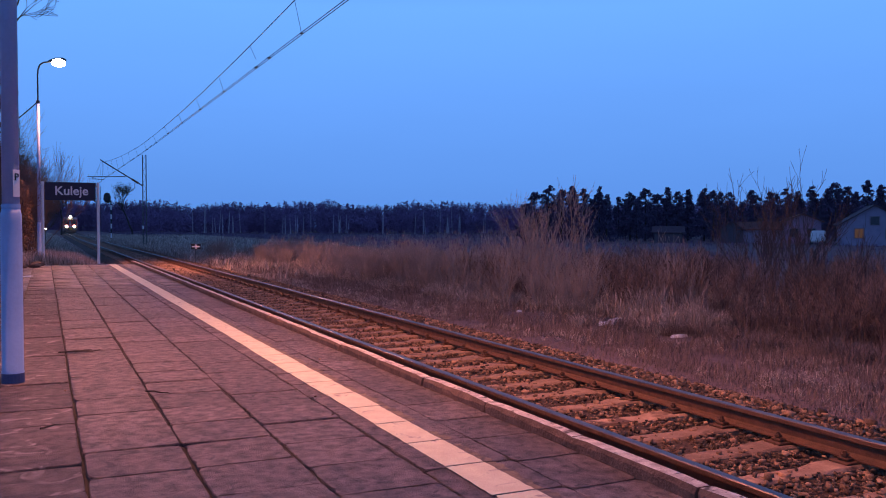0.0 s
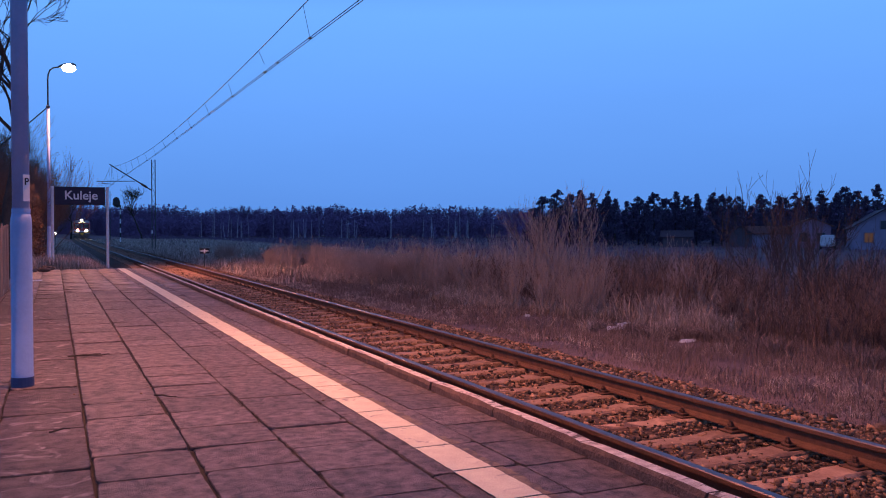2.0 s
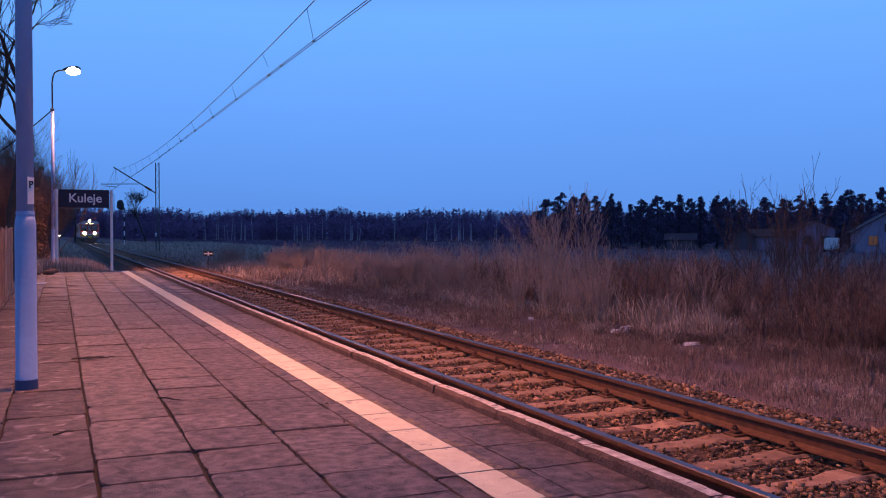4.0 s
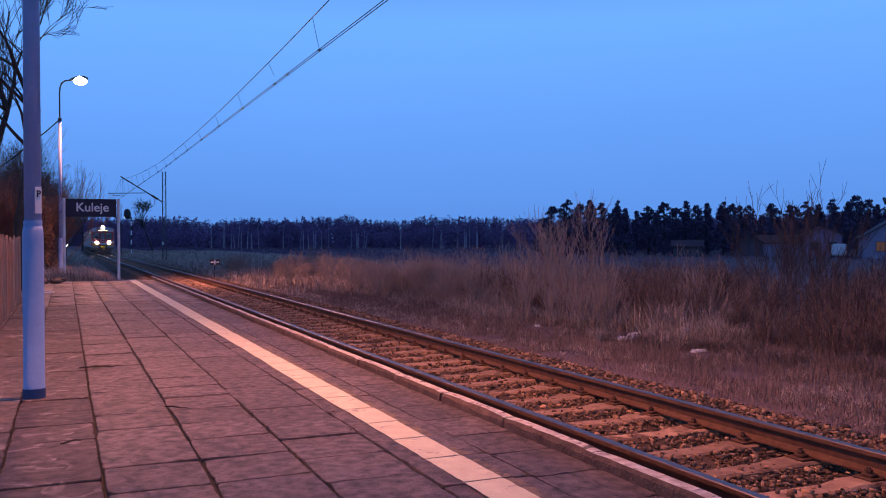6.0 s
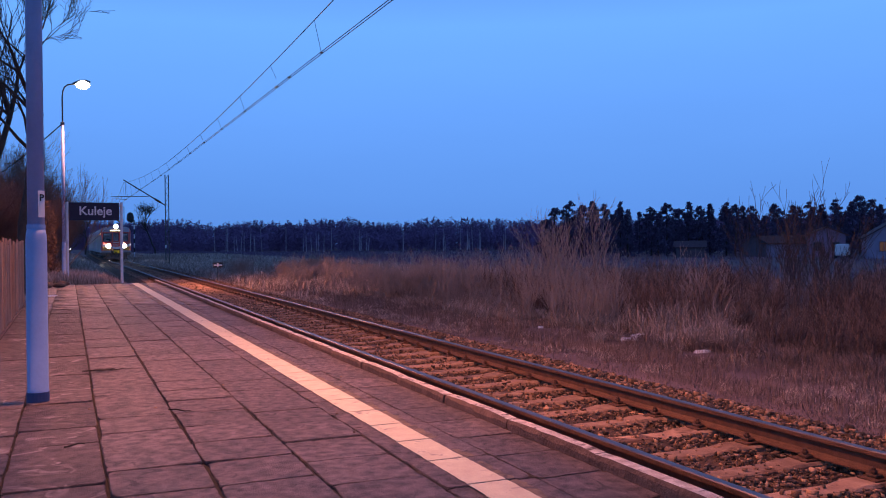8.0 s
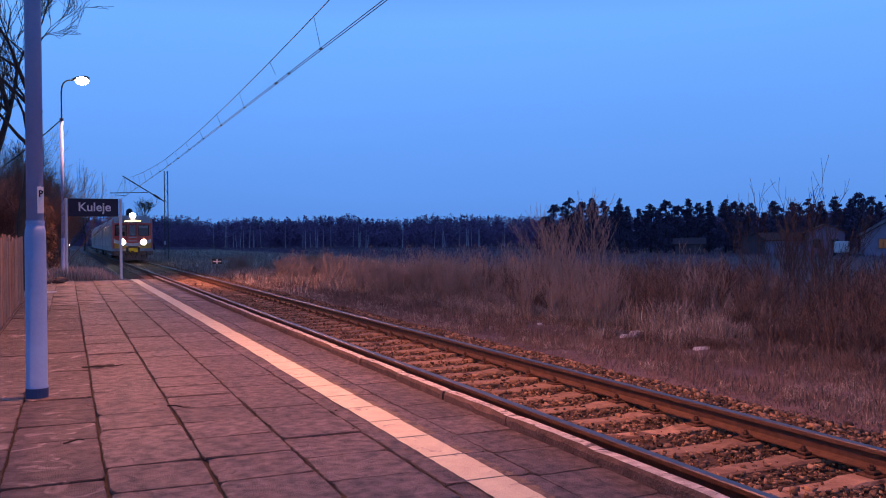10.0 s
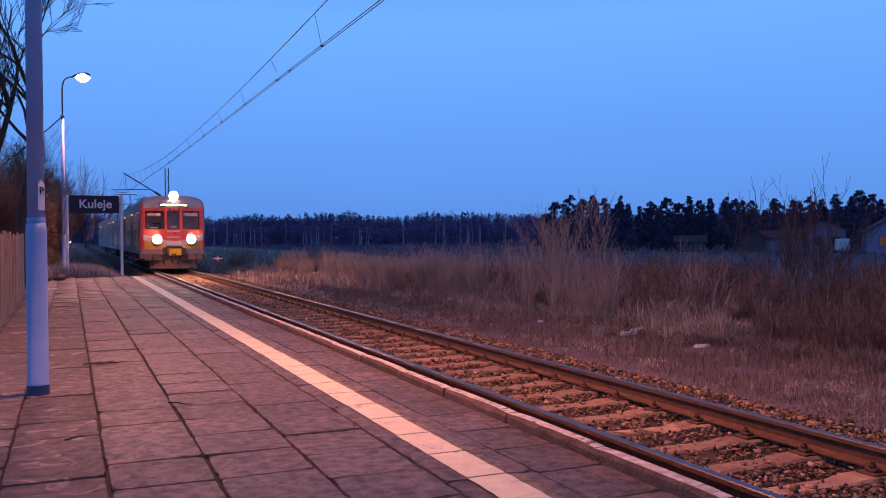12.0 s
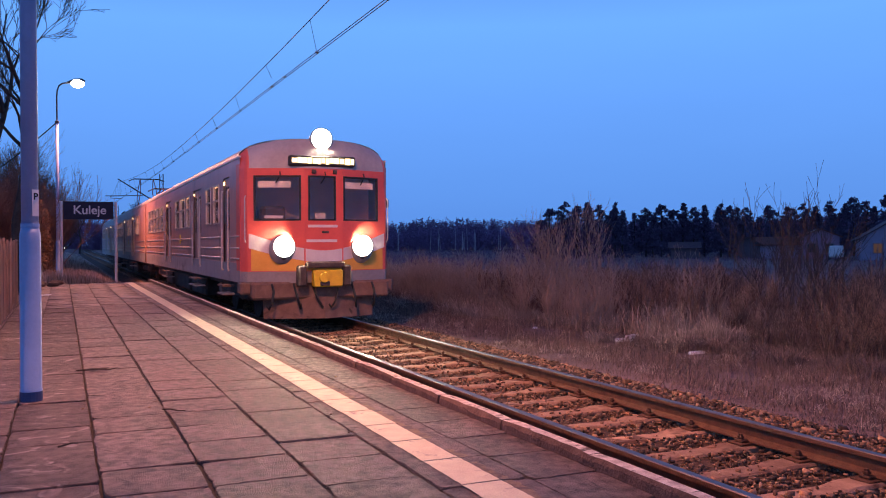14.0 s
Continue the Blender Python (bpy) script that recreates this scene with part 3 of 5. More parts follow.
M_PAPER = mat("white_card", (0.75, 0.72, 0.68), (0.65, 0.62, 0.6), 6, 0.6)
M_TRIM = mat("bright_trim", (0.72, 0.62, 0.52), (0.55, 0.46, 0.38), 5, 0.35, 0.3)
M_PANTO = mat("red_pantograph_paint", (0.45, 0.07, 0.03), (0.3, 0.05, 0.03), 6, 0.6)
M_HEADLAMP = glow("headlamp_glow", (1.0, 0.84, 0.58), 290)
M_DISPLAY = glow("destination_display_glow", (1.0, 0.72, 0.30), 2.6)
M_WINDOWFILL = glow("window_fill_glow", (1.0, 0.52, 0.20), 6.0)
M_GLASS = bpy.data.materials.new("window_glass")
M_GLASS.use_nodes = True
_g = M_GLASS.node_tree.nodes["Principled BSDF"]
_g.inputs["Base Color"].default_value = (0.85, 0.83, 0.83, 1)
_g.inputs["Roughness"].default_value, _g.inputs["Transmission Weight"].default_value, _g.inputs["IOR"].default_value = 0.03, 1.0, 1.38

CAR = 20.25
GAP = 0.65
SIDE = 1.42


def nose(x):
    """Set-back of the three-faceted front at x."""
    a = abs(x)
    return 0.0 if a < 0.36 else (a - 0.36) * 0.40 if a < 1.30 else 0.376 + ((a - 1.30) / 0.12) ** 2 * 0.20


def roof_z(x):
    a = min(1.0, abs(x) / SIDE)
    return 3.10 + 0.33 * max(0.0, 1 - a ** 3.8) ** 0.6


def quad_grid(bm, us, vs, f, skip=()):
    pts = [[bm.verts.new(f(u, v)) for v in vs] for u in us]
    for i in range(len(us) - 1):
        for j in range(len(vs) - 1):
            uc, vc = (us[i] + us[i + 1]) / 2, (vs[j] + vs[j + 1]) / 2
            if any(a < uc < b and c < vc < d for a, b, c, d in skip):
                continue
            bm.faces.new((pts[i][j], pts[i + 1][j], pts[i + 1][j + 1], pts[i][j + 1]))


FRONT_WIN = [(-1.19, -0.45, 1.93, 2.70), (-0.26, 0.20, 1.93, 2.70), (0.41, 1.13, 1.93, 2.70)]


def front_patch(name, top, bottom, x0, x1, proud, material, parent, label=""):
    bm = bmesh.new()
    n = 40
    rows = []
    for i in range(n + 1):
        x = x0 + (x1 - x0) * i / n
        rows.append([bm.verts.new((x, nose(x) - p, z)) for p, z in ((proud, bottom(x)), (proud, top(x)), (-0.01, top(x)), (-0.01, bottom(x)))])
    for a, b in zip(rows, rows[1:]):
        for k in range(4):
            bm.faces.new((a[k], b[k], b[(k + 1) % 4], a[(k + 1) % 4]))
    bmesh.ops.recalc_face_normals(bm, faces=bm.faces[:])
    return part(name, bm, material, parent, label)


def facet(x, z, out=0.0):
    """A pose on the front at x, z whose -y looks outwards."""
    slope = 0 if abs(x) < 0.36 else math.degrees(math.atan(0.40)) * (1 if x > 0 else -1)
    a = radians(slope)
    return pose(x + out * math.sin(a), nose(x) - out * math.cos(a), z, 0, 0, slope)


def rim(r0, r1, y0, y1, n=24):
    """A ring about the y axis with thickness."""
    bm = bmesh.new()
    rows = [[bm.verts.new((r * math.cos(6.2832 * k / n), y, r * math.sin(6.2832 * k / n))) for r, y in ((r0, y0), (r1, y0), (r1, y1), (r0, y1))] for k in range(n)]
    for k in range(n):
        a, b = rows[k], rows[(k + 1) % n]
        for i in range(4):
            bm.faces.new((a[i], b[i], b[(i + 1) % 4], a[(i + 1) % 4]))
    bmesh.ops.recalc_face_normals(bm, faces=bm.faces[:])
    return bm


def build_front(tr):
    bm = bmesh.new()
    xs = sorted({-SIDE, -1.40, -1.37, -1.33, -1.30, -1.19, -0.45, -0.36, -0.26, 0.20, 0.36, 0.41, 1.13, 1.30, 1.33, 1.37, 1.40, SIDE, 0.8, -0.8})
    quad_grid(bm, xs, [0.97, 1.93, 2.70, 2.86], lambda x, z: (x, nose(x), z), FRONT_WIN)
    bmesh.ops.recalc_face_normals(bm, faces=bm.faces[:])
    for f in bm.faces:
        if f.normal.y > 0:
            f.normal_flip()
    front = part("cab_front", bm, M_RED, tr, "red cab front")
    bm = bmesh.new()
    quad_grid(bm, xs, [0.76, 0.97], lambda x, z: (x, nose(x) + (0.03 if z < 0.9 else 0), z))
    part("lower_panel", bm, M_GREY, front, "grimy grey lower panel")
    bm = bmesh.new()
    quad_grid(bm, xs, [0.0, 0.3, 0.6, 0.8, 0.93, 1.0], lambda x, v: (x * (1 - 0.02 * v), nose(x) + 0.02 * v + 0.30 * v ** 3, 2.86 + (roof_z(x) - 2.86) * v))
    for q in bm.faces:
        q.material_index = 1 if abs(q.calc_center_median().x) > 1.27 else 0
    brow = part("brow", bm, M_ROOF, front, "grey painted brow above the cab windows", smooth=True)
    brow.data.materials.append(M_RED)

    def wave(x):
        return (min(1.0, abs(x) / 1.3)) ** 1.6
    front_patch("white_band", lambda x: 1.35 + 0.32 * wave(x), lambda x: 1.13 + 0.27 * wave(x), -1.31, 1.31, 0.004, M_CREAM, front, "curved cream band")
    front_patch("orange_panel", lambda x: 1.126 + 0.27 * wave(x), lambda x: 0.985, -1.27, 1.27, 0.004, M_ORANGE, front, "orange lower panel")
    for x0, x1, z0, z1 in FRONT_WIN:
        w = x1 - x0
        c = (x0 + x1) / 2
        k = math.sqrt(1 + 0.16) if abs(c) > 0.36 else 1.0
        base = facet(c, 0)
        fr = bmesh.new()
        for a in ((-w * k / 2 - 0.035, -w * k / 2, z0 - 0.03, z1 + 0.03), (w * k / 2, w * k / 2 + 0.035, z0 - 0.03, z1 + 0.03), (-w * k / 2, w * k / 2, z0 - 0.03, z0), (-w * k / 2, w * k / 2, z1, z1 + 0.03)):
            box(fr, a[0], a[1], -0.012, 0.03, a[2], a[3], 0.006)
        f = part("window_frame", fr, M_RUBBER, front)
        f.matrix_basis = base
        g = part("windscreen", boxed(-w * k / 2, w * k / 2, 0.008, 0.014, z0, z1), M_GLASS, front, "dark cab windscreen")
        g.matrix_basis = base
        g.visible_shadow = False
        if abs(c) > 0.36:
            v = part("sun_visor", boxed(-w * k / 2 + 0.04, w * k / 2 - (0.16 if c < 0 else 0.04), 0.06, 0.075, z1 - 0.19, z1 - 0.07), M_PAPER, front, "pale sun visor")
            v.matrix_basis = base
        wp = part("wiper", tubed([(0.05, -0.02, z1 + 0.10), (0.06, -0.035, z1 + 0.03), (-0.03, -0.03, z1 - 0.12)], 0.012, 6), M_RUBBER, front)
        wp.matrix_basis = base
    for x, w in ((-0.85, 0.34), (0.03, 0.2)):
        p = part("paper", boxed(x - w / 2, x + w / 2, 0.35, 0.40, 1.95, 2.0 if x < 0 else 2.05), M_PAPER, front, "papers on the desk")
    part("desk", boxed(-1.25, 1.25, 0.45, 1.0, 1.2, 1.93, 0.05), M_CAB, front)
    part("cab_back_wall", boxed(-1.3, 1.3, 1.30, 1.36, 0.9, 2.95), M_CAB, front)
    part("seat", boxed(-0.95, -0.5, 0.85, 1.25, 1.3, 2.2, 0.06), M_DARK, front)
    # destination display
    d = part("display_box", boxed(-0.64, 0.60, -0.035, 0.12, 2.90, 3.09, 0.02), M_BLACK, tr)
    rnd, x = random.Random(2), -0.60
    while x < 0.54:
        w = min(rnd.uniform(0.05, 0.10), 0.575 - x)
        part("display_mark", boxed(x, x + w, -0.043, -0.035, 2.945 + rnd.uniform(-0.012, 0.012), 3.05 + rnd.uniform(-0.015, 0.01)), M_DISPLAY, d, "lit yellow display mark")
        x += w + rnd.uniform(0.006, 0.018)
    for s in (-1, 1):
        part("corner_panel", boxed(s * 1.422 - 0.006, s * 1.422 + 0.006, 0.575, 0.95, 0.98, 2.96), M_RED, front, "red wrap-round corner panel")
    # lamps
    for x in (-0.745, 0.745):
        h = bmesh.new()
        bmesh.ops.create_uvsphere(h, u_segments=18, v_segments=10, radius=1.0)
        for v in h.verts:
            v.co = Vector((0.245 * v.co.x, 0.16 * v.co.y, 0.27 * v.co.z - 0.06))
        o = part("lamp_housing", h, M_GREY, tr, "rounded grey lamp housing", smooth=True)
        o.matrix_basis = pose(x, nose(x) + 0.01, 1.43)
        g = part("headlamp", tubed([(0, -0.165, 0.0), (0, -0.172, 0.0)], [0.190, 0.188], 24), M_HEADLAMP, o, "glowing headlamp lens")
        part("lamp_rim", rim(0.190, 0.208, -0.10, -0.18), M_GREY, o, smooth=True)
        r = part("red_tail_lamp", tubed([(0, -0.12, -0.2), (0, -0.15, -0.2)], 0.05, 12), M_DARK, o)
    t = part("roof_lamp_housing", tubed([(0.0, 0.75, 3.42), (0.0, 0.35, 3.43), (0, 0.13, 3.42)], [0.10, 0.17, 0.20], 18), M_GREY, tr, "round roof lamp housing", smooth=True)
    part("roof_lamp", tubed([(0.0, 0.128, 3.42), (0, 0.12, 3.42)], [0.19, 0.188], 24), M_HEADLAMP, t, "glowing roof lamp lens")
    part("lamp_rim", rim(0.19, 0.208, 0.20, 0.10), M_GREY, t, smooth=True).matrix_basis = pose(0, 0, 3.42)
    for x in (-0.19, 0.21):
        part("marker_bracket", boxed(x - 0.04, x + 0.04, -0.05, 0.0, 2.76, 2.84, 0.015), M_DARK, front)
    for x0, x1, z in ((-0.30, 0.26, 1.80), (-0.33, 0.25, 1.53)):
        part("writing_bar", boxed(x0, x1, -0.006, 0.0, z - 0.025, z + 0.025), M_CREAM, front, "row of small pale lettering")
    part("number_hook", boxed(-0.04, 0.09, -0.03, 0.0, 1.67, 1.71, 0.01), M_DARK, front)
    # coupler and plough
    part("coupler_hood", boxed(-0.36, 0.36, -0.16, 0.12, 1.03, 1.15, 0.03), M_DARK, front)
    for s in (-1, 1):
        part("coupler_cheek", boxed(s * 0.42 - 0.09, s * 0.42 + 0.07, -0.14, 0.15, 0.70, 1.08, 0.03), M_DARK, front)
    c = part("coupler_guard", boxed(-0.24, 0.30, -0.20, 0.0, 0.69, 1.0, 0.02), M_YELLOW, tr, "yellow coupler guard plate")
    part("coupler_ring", tubed([(-0.06, -0.20, 0.86), (-0.06, -0.26, 0.86)], [0.10, 0.085], 14), M_YELLOW, c)
    part("coupler_slot", boxed(-0.13, 0.05, -0.215, -0.19, 0.71, 0.79, 0.01), M_DARK, c)
    part("buffer_beam", boxed(-1.30, 1.30, 0.10, 0.55, 0.46, 0.78, 0.04), M_DIRT, front)
    for x, sx in ((-0.95, -0.04), (-0.55, 0.05), (-0.2, 0.08), (0.25, -0.06), (0.55, 0.03), (0.95, 0.0)):
        part("air_hose", tubed([(x, 0.08, 0.74), (x, -0.06, 0.62), (x + sx, -0.08, 0.42), (x + 2 * sx, -0.02, 0.30), (x + 2.5 * sx, 0.06, 0.36)], 0.022, 7), M_RUBBER, front, smooth=True)
    for s in (-1, 1):
        b = bmesh.new()
        vs = [b.verts.new(p) for p in ((0.0, 0.02, 0.50), (s * 1.05, 0.40, 0.50), (s * 1.05, 0.34, 0.10), (0.0, -0.05, 0.10), (0.0, 0.05, 0.50), (s * 1.05, 0.43, 0.50), (s * 1.05, 0.37, 0.10), (0.0, -0.02, 0.10))]
        for q in ((0, 1, 2, 3), (4, 7, 6, 5), (0, 4, 5, 1), (3, 2, 6, 7), (1, 5, 6, 2), (0, 3, 7, 4)):
            b.faces.new([vs[i] for i in q])
        bmesh.ops.recalc_face_normals(b, faces=b.faces[:])
        part("snow_plough_blade", b, M_DIRT, front, "dirty brown plough plate")
        part("corner_step", boxed(s * 1.28 - 0.2, s * 1.28 + 0.17, 0.30, 0.62, 0.55, 0.78, 0.03), M_DIRT, front)
        part("grab_handle", tubed([(s * 1.36, nose(1.36) - 0.03, 1.5), (s * 1.38, nose(1.36) - 0.06, 1.56), (s * 1.38, nose(1.36) - 0.06, 2.3), (s * 1.36, nose(1.36) - 0.03, 2.36)], 0.012, 6), M_TRIM, front)
    part("side_mirror", boxed(1.40, 1.50, 0.62, 0.66, 2.18, 2.34, 0.015), M_DARK, front)
    return front


# window and door openings along one car side: start, end, foot, top
WINDOWS = [(2.95, 3.65), (4.05, 4.70), (7.5, 8.15), (8.5, 9.35), (9.75, 10.6), (14.0, 14.75), (15.1, 15.9), (16.2, 17.0), (17.3, 18.1), (18.4, 19.2)]
DOORS = [(5.55, 6.80), (11.75, 13.15)]
CAB_DOOR = (1.68, 2.40)


def build_car(tr, y0, first):
    car = part("car_body", car_shell(first), M_SIDE, tr, "grey railcar body with bright trim")
    car.matrix_basis = pose(0, y0, 0)
    bm = bmesh.new()
    ys = [0.0 if not first else 0.60, CAR * 0.5, CAR]
    xs = [SIDE * math.sin(radians(a)) for a in range(-90, 91, 10)]
    quad_grid(bm, xs, ys, lambda x, y: (x * 0.98 if abs(x) > 1.41 else x, (nose(x) + 0.315 if first and y < 1 else y), roof_z(x) + (-0.02 if abs(x) > 1.41 else 0)))
    part("roof", bm, M_ROOF, car, "grey rounded roof", smooth=True)
    for s in (-1, 1):
        part("gutter", boxed(s * 1.415 - 0.018, s * 1.415 + 0.018, 0.62 if first else 0.02, CAR, 3.07, 3.11), M_TRIM, car)
        part("skirt", boxed(s * 1.405 - 0.022, s * 1.405 + 0.022, 0.6 if first else 0.0, CAR, 0.76, 1.12), M_GREY, car, "grimy grey skirt panel")
        for z in (1.20, 1.40, 1.62):
            stops = [0.62 if first else 0.05] + ([CAB_DOOR[0], CAB_DOOR[1]] if first else []) + [v for d in DOORS for v in d] + [CAR - 0.05]
            for a, b in zip(stops[::2], stops[1::2]):
                part("trim_strip", boxed(s * 1.425 - 0.012, s * 1.425 + 0.012, a + 0.04, b - 0.04, z - 0.014, z + 0.014, 0.005), M_TRIM, car)
        for a, b in WINDOWS:
            w = part("side_window", boxed(s * 1.40 - 0.004, s * 1.40 + 0.004, a, b, 1.93, 2.70), M_GLASS, car, "dark side window")
            w.visible_shadow = False
            f = bmesh.new()
            for c in ((a - 0.03, a, 1.90, 2.73), (b, b + 0.03, 1.90, 2.73), (a, b, 1.90, 1.93), (a, b, 2.70, 2.73), (a, b, 2.38, 2.41)):
                box(f, s * 1.418 - 0.02, s * 1.418 + 0.02, c[0], c[1], c[2], c[3])
            part("window_frame", f, M_TRIM, car)
        for a, b in DOORS + ([CAB_DOOR] if first else []):
            narrow = b - a < 1
            leaves = [(a, b)] if narrow else [(a, (a + b) / 2 - 0.01), ((a + b) / 2 + 0.01, b)]
            for c, d in leaves:
                part("door_leaf", boxed(s * 1.37 - 0.02, s * 1.37 + 0.02, c, d, 0.80, 2.80, 0.01), M_SIDE, car, "recessed sliding door leaf")
                part("door_window", boxed(s * 1.395 - 0.004, s * 1.395 + 0.004, c + 0.12, d - 0.12, 1.75, 2.62), M_GLASS, car)
                part("door_rail", boxed(s * 1.40 - 0.01, s * 1.40 + 0.012, c + 0.02, c + 0.07, 1.0, 2.7), M_TRIM, car)
            for c in (a, b):
                part("handrail", tubed([(s * 1.44, c, 0.95), (s * 1.46, c, 1.0), (s * 1.46, c, 2.5), (s * 1.44, c, 2.55)], 0.018, 6), M_TRIM, car)
            for z in (0.50, 0.66):
                part("footstep", boxed(s * 1.42 - 0.14, s * 1.42 + 0.10, a + 0.05, b - 0.05, z - 0.015, z + 0.015), M_GREY if z < 0.6 else M_DIRT, car)
        part("yellow_notice", boxed(s * 1.432 - 0.004, s * 1.432 + 0.004, 9.35, 9.6, 1.50, 1.74), M_YELLOW, car, "small yellow panel")
    part("saloon", boxed(-1.22, 1.22, 2.5 if first else 0.4, CAR - 0.4, 0.95, 2.85), M_LINING, car, "plain pale saloon interior")
    # Glowing strips added above each window to warm the lining behind the glass.
    for s in (-1, 1):
        for a, b in WINDOWS:
            part("window_fill_strip", boxed(s * 1.235 - 0.012, s * 1.235 + 0.012, a + 0.08, b - 0.08, 2.74, 2.80), M_WINDOWFILL, car, "warm strip added to light the lining behind a window")
    part("underframe", boxed(-1.15, 1.15, 1.0 if first else 0.1, CAR - 0.1, 0.62, 0.82), M_DARK, car)
    for a, b in ((6.0, 8.5), (9.2, 12.6), (13.1, 14.2)):
        part("equipment_box", boxed(-1.25, 1.25, a, b, 0.22, 0.66, 0.04), M_DARK, car)
    for yc in (3.2, CAR - 3.2):
        bogie = part("bogie", boxed(-1.12, 1.12, yc - 1.75, yc + 1.75, 0.36, 0.62, 0.05), M_DARK, car)
        for dy in (-1.25, 1.25):
            for s in (-1, 1):
                part("wheel", tubed([(s * 0.70, yc + dy, 0.48), (s * 0.83, yc + dy, 0.48)], 0.48, 24), M_DARK, car)
                part("axle_box", boxed(s * 1.05 - 0.1, s * 1.05 + 0.12, yc + dy - 0.15, yc + dy + 0.15, 0.36, 0.64, 0.03), M_DIRT, car)
    part("gangway", boxed(-0.75, 0.75, CAR, CAR + GAP, 0.9, 3.0), M_RUBBER, car)
    return car


def car_shell(first):
    bm = bmesh.new()
    for s in (-1, 1):
        ys = sorted({0.58 if first else 0.0, CAR} | {v for w in WINDOWS for v in w} | {v for d in DOORS for v in d} | (set(CAB_DOOR) if first else set()))
        cut = [(a, b, 1.93, 2.70) for a, b in WINDOWS] + [(a, b, 0.5, 2.80) for a, b in DOORS + ([CAB_DOOR] if first else [])]
        quad_grid(bm, ys, [0.80, 1.12, 1.93, 2.70, 2.80, 3.1], lambda y, z: (s * SIDE, y, z), cut)
    for y in ((CAR,) if first else (0.0, CAR)):
        vs = [bm.verts.new((x, y, z)) for x, z in ((-SIDE, 0.8), (SIDE, 0.8), (SIDE, 3.1), (1.0, 3.28), (0, 3.42), (-1.0, 3.28), (-SIDE, 3.1))]
        bm.faces.new(vs)
    return bm


def pantograph(tr, y, up):
    p = part("pantograph", boxed(-0.55, 0.55, y - 0.9, y + 0.9, 3.62, 3.68), M_PANTO, tr, "red pantograph frame on the roof")
    for x in (-0.5, 0.5):
        for d in (-0.8, 0.8):
            part("insulator", tubed([(x, y + d, 3.30), (x, y + d, 3.62)], [0.07, 0.05], 8), M_RUST, p)
    top = 5.22 if up else 3.95
    for x in (-0.5, 0.5):
        for d in (-1, 1):
            k = 1.15 if up else 1.35
            mid = (x * 0.85, y + d * k, 3.68 + (top - 3.68) * 0.5)
            part("arm", tubed([(x, y + d * 0.55, 3.68), mid, (x * 0.7, y + d * 0.12, top)], 0.022, 6), M_PANTO, p)
    for d in (-0.14, 0.14):
        part("collector_bar", tubed([(-0.95, y + d, top - 0.12), (-0.7, y + d, top), (0.7, y + d, top), (0.95, y + d, top - 0.12)], 0.025, 6), M_STEEL, p)


def build_train():
    tr = thing("train", (TRACK_X, 15.6, RAIL_Z), 0, "red electric railcar train with lit headlamps", "train")
    build_front(tr)
    for i in range(3):
        build_car(tr, i * (CAR + GAP), i == 0)
    pantograph(tr, CAR + GAP + 4.0, False)
    pantograph(tr, CAR + GAP + 16.0, True)
    for i in range(5):
        y = 4.5 + 3.2 * i
        part("roof_vent", boxed(-0.25, 0.25, y, y + 0.6, 3.42, 3.52, 0.03), M_ROOF, tr)
    return tr


train = build_train()

# ---- plants ----
def polar(bearing, dist):
    a = radians(bearing)
    return dist * math.sin(a), dist * math.cos(a)


def limbs(name, segs, material, parent=None, label="", category="", kind="", sides=4):
    """Joins tapered limbs (start, end, radii) into one mesh."""
    a = np.array([s[0] for s in segs], float)
    b = np.array([s[1] for s in segs], float)
    r0, r1 = np.array([s[2] for s in segs]), np.array([s[3] for s in segs])
    d = b - a
    d /= np.linalg.norm(d, axis=1)[:, None] + 1e-9
    ref = np.where(np.abs(d[:, 2:3]) > 0.9, [[1.0, 0, 0]], [[0, 0, 1.0]])
    u = np.cross(ref, d)
    u /= np.linalg.norm(u, axis=1)[:, None] + 1e-9
    v = np.cross(d, u)
    ang = np.arange(sides) * 2 * np.pi / sides
    ring = u[:, None] * np.cos(ang)[None, :, None] + v[:, None] * np.sin(ang)[None, :, None]
    pts = np.concatenate([a[:, None] + ring * r0[:, None, None], b[:, None] + ring * r1[:, None, None]], 1)
    k = np.arange(sides)
    f = np.stack([k, (k + 1) % sides, sides + (k + 1) % sides, sides + k], 1)
    fs = f[None] + (np.arange(len(a)) * 2 * sides)[:, None, None]
    return mesh_arrays(name, pts.reshape(-1, 3), fs.reshape(-1, 4), material, parent, label, category, kind)


def grow(rnd, p, d, length, r, depth, out, spread=0.55, kids=3, up=0.12, bits=3, thin=0.006):
    """A bare limb that wavers, tapers and forks."""
    p, d = Vector(p), Vector(d).normalized()
    for i in range(bits):
        d = (d + Vector((rnd.gauss(0, 0.12), rnd.gauss(0, 0.12), rnd.gauss(0, 0.08) + up * 0.3))).normalized()
        q = p + d * (length / bits)
        r2 = max(thin, r * (1 - 0.45 * (i + 1) / bits))
        out.append((tuple(p), tuple(q), max(thin, r * (1 - 0.45 * i / bits)), r2))
        if depth > 0 and (i > 0 or depth < 3):
            n = kids if i == bits - 1 else rnd.randint(1, max(1, kids - 1))
            for _ in range(n):
                t = Vector((rnd.gauss(0, 1), rnd.gauss(0, 1), rnd.gauss(0.15, 0.6)))
                e = (d + t.normalized() * spread * rnd.uniform(0.7, 1.4) + Vector((0, 0, up))).normalized()
                grow(rnd, q, e, length * rnd.uniform(0.5, 0.8), r2 * rnd.uniform(0.45, 0.7), depth - 1, out, spread, kids, up, bits, thin)
        p = q


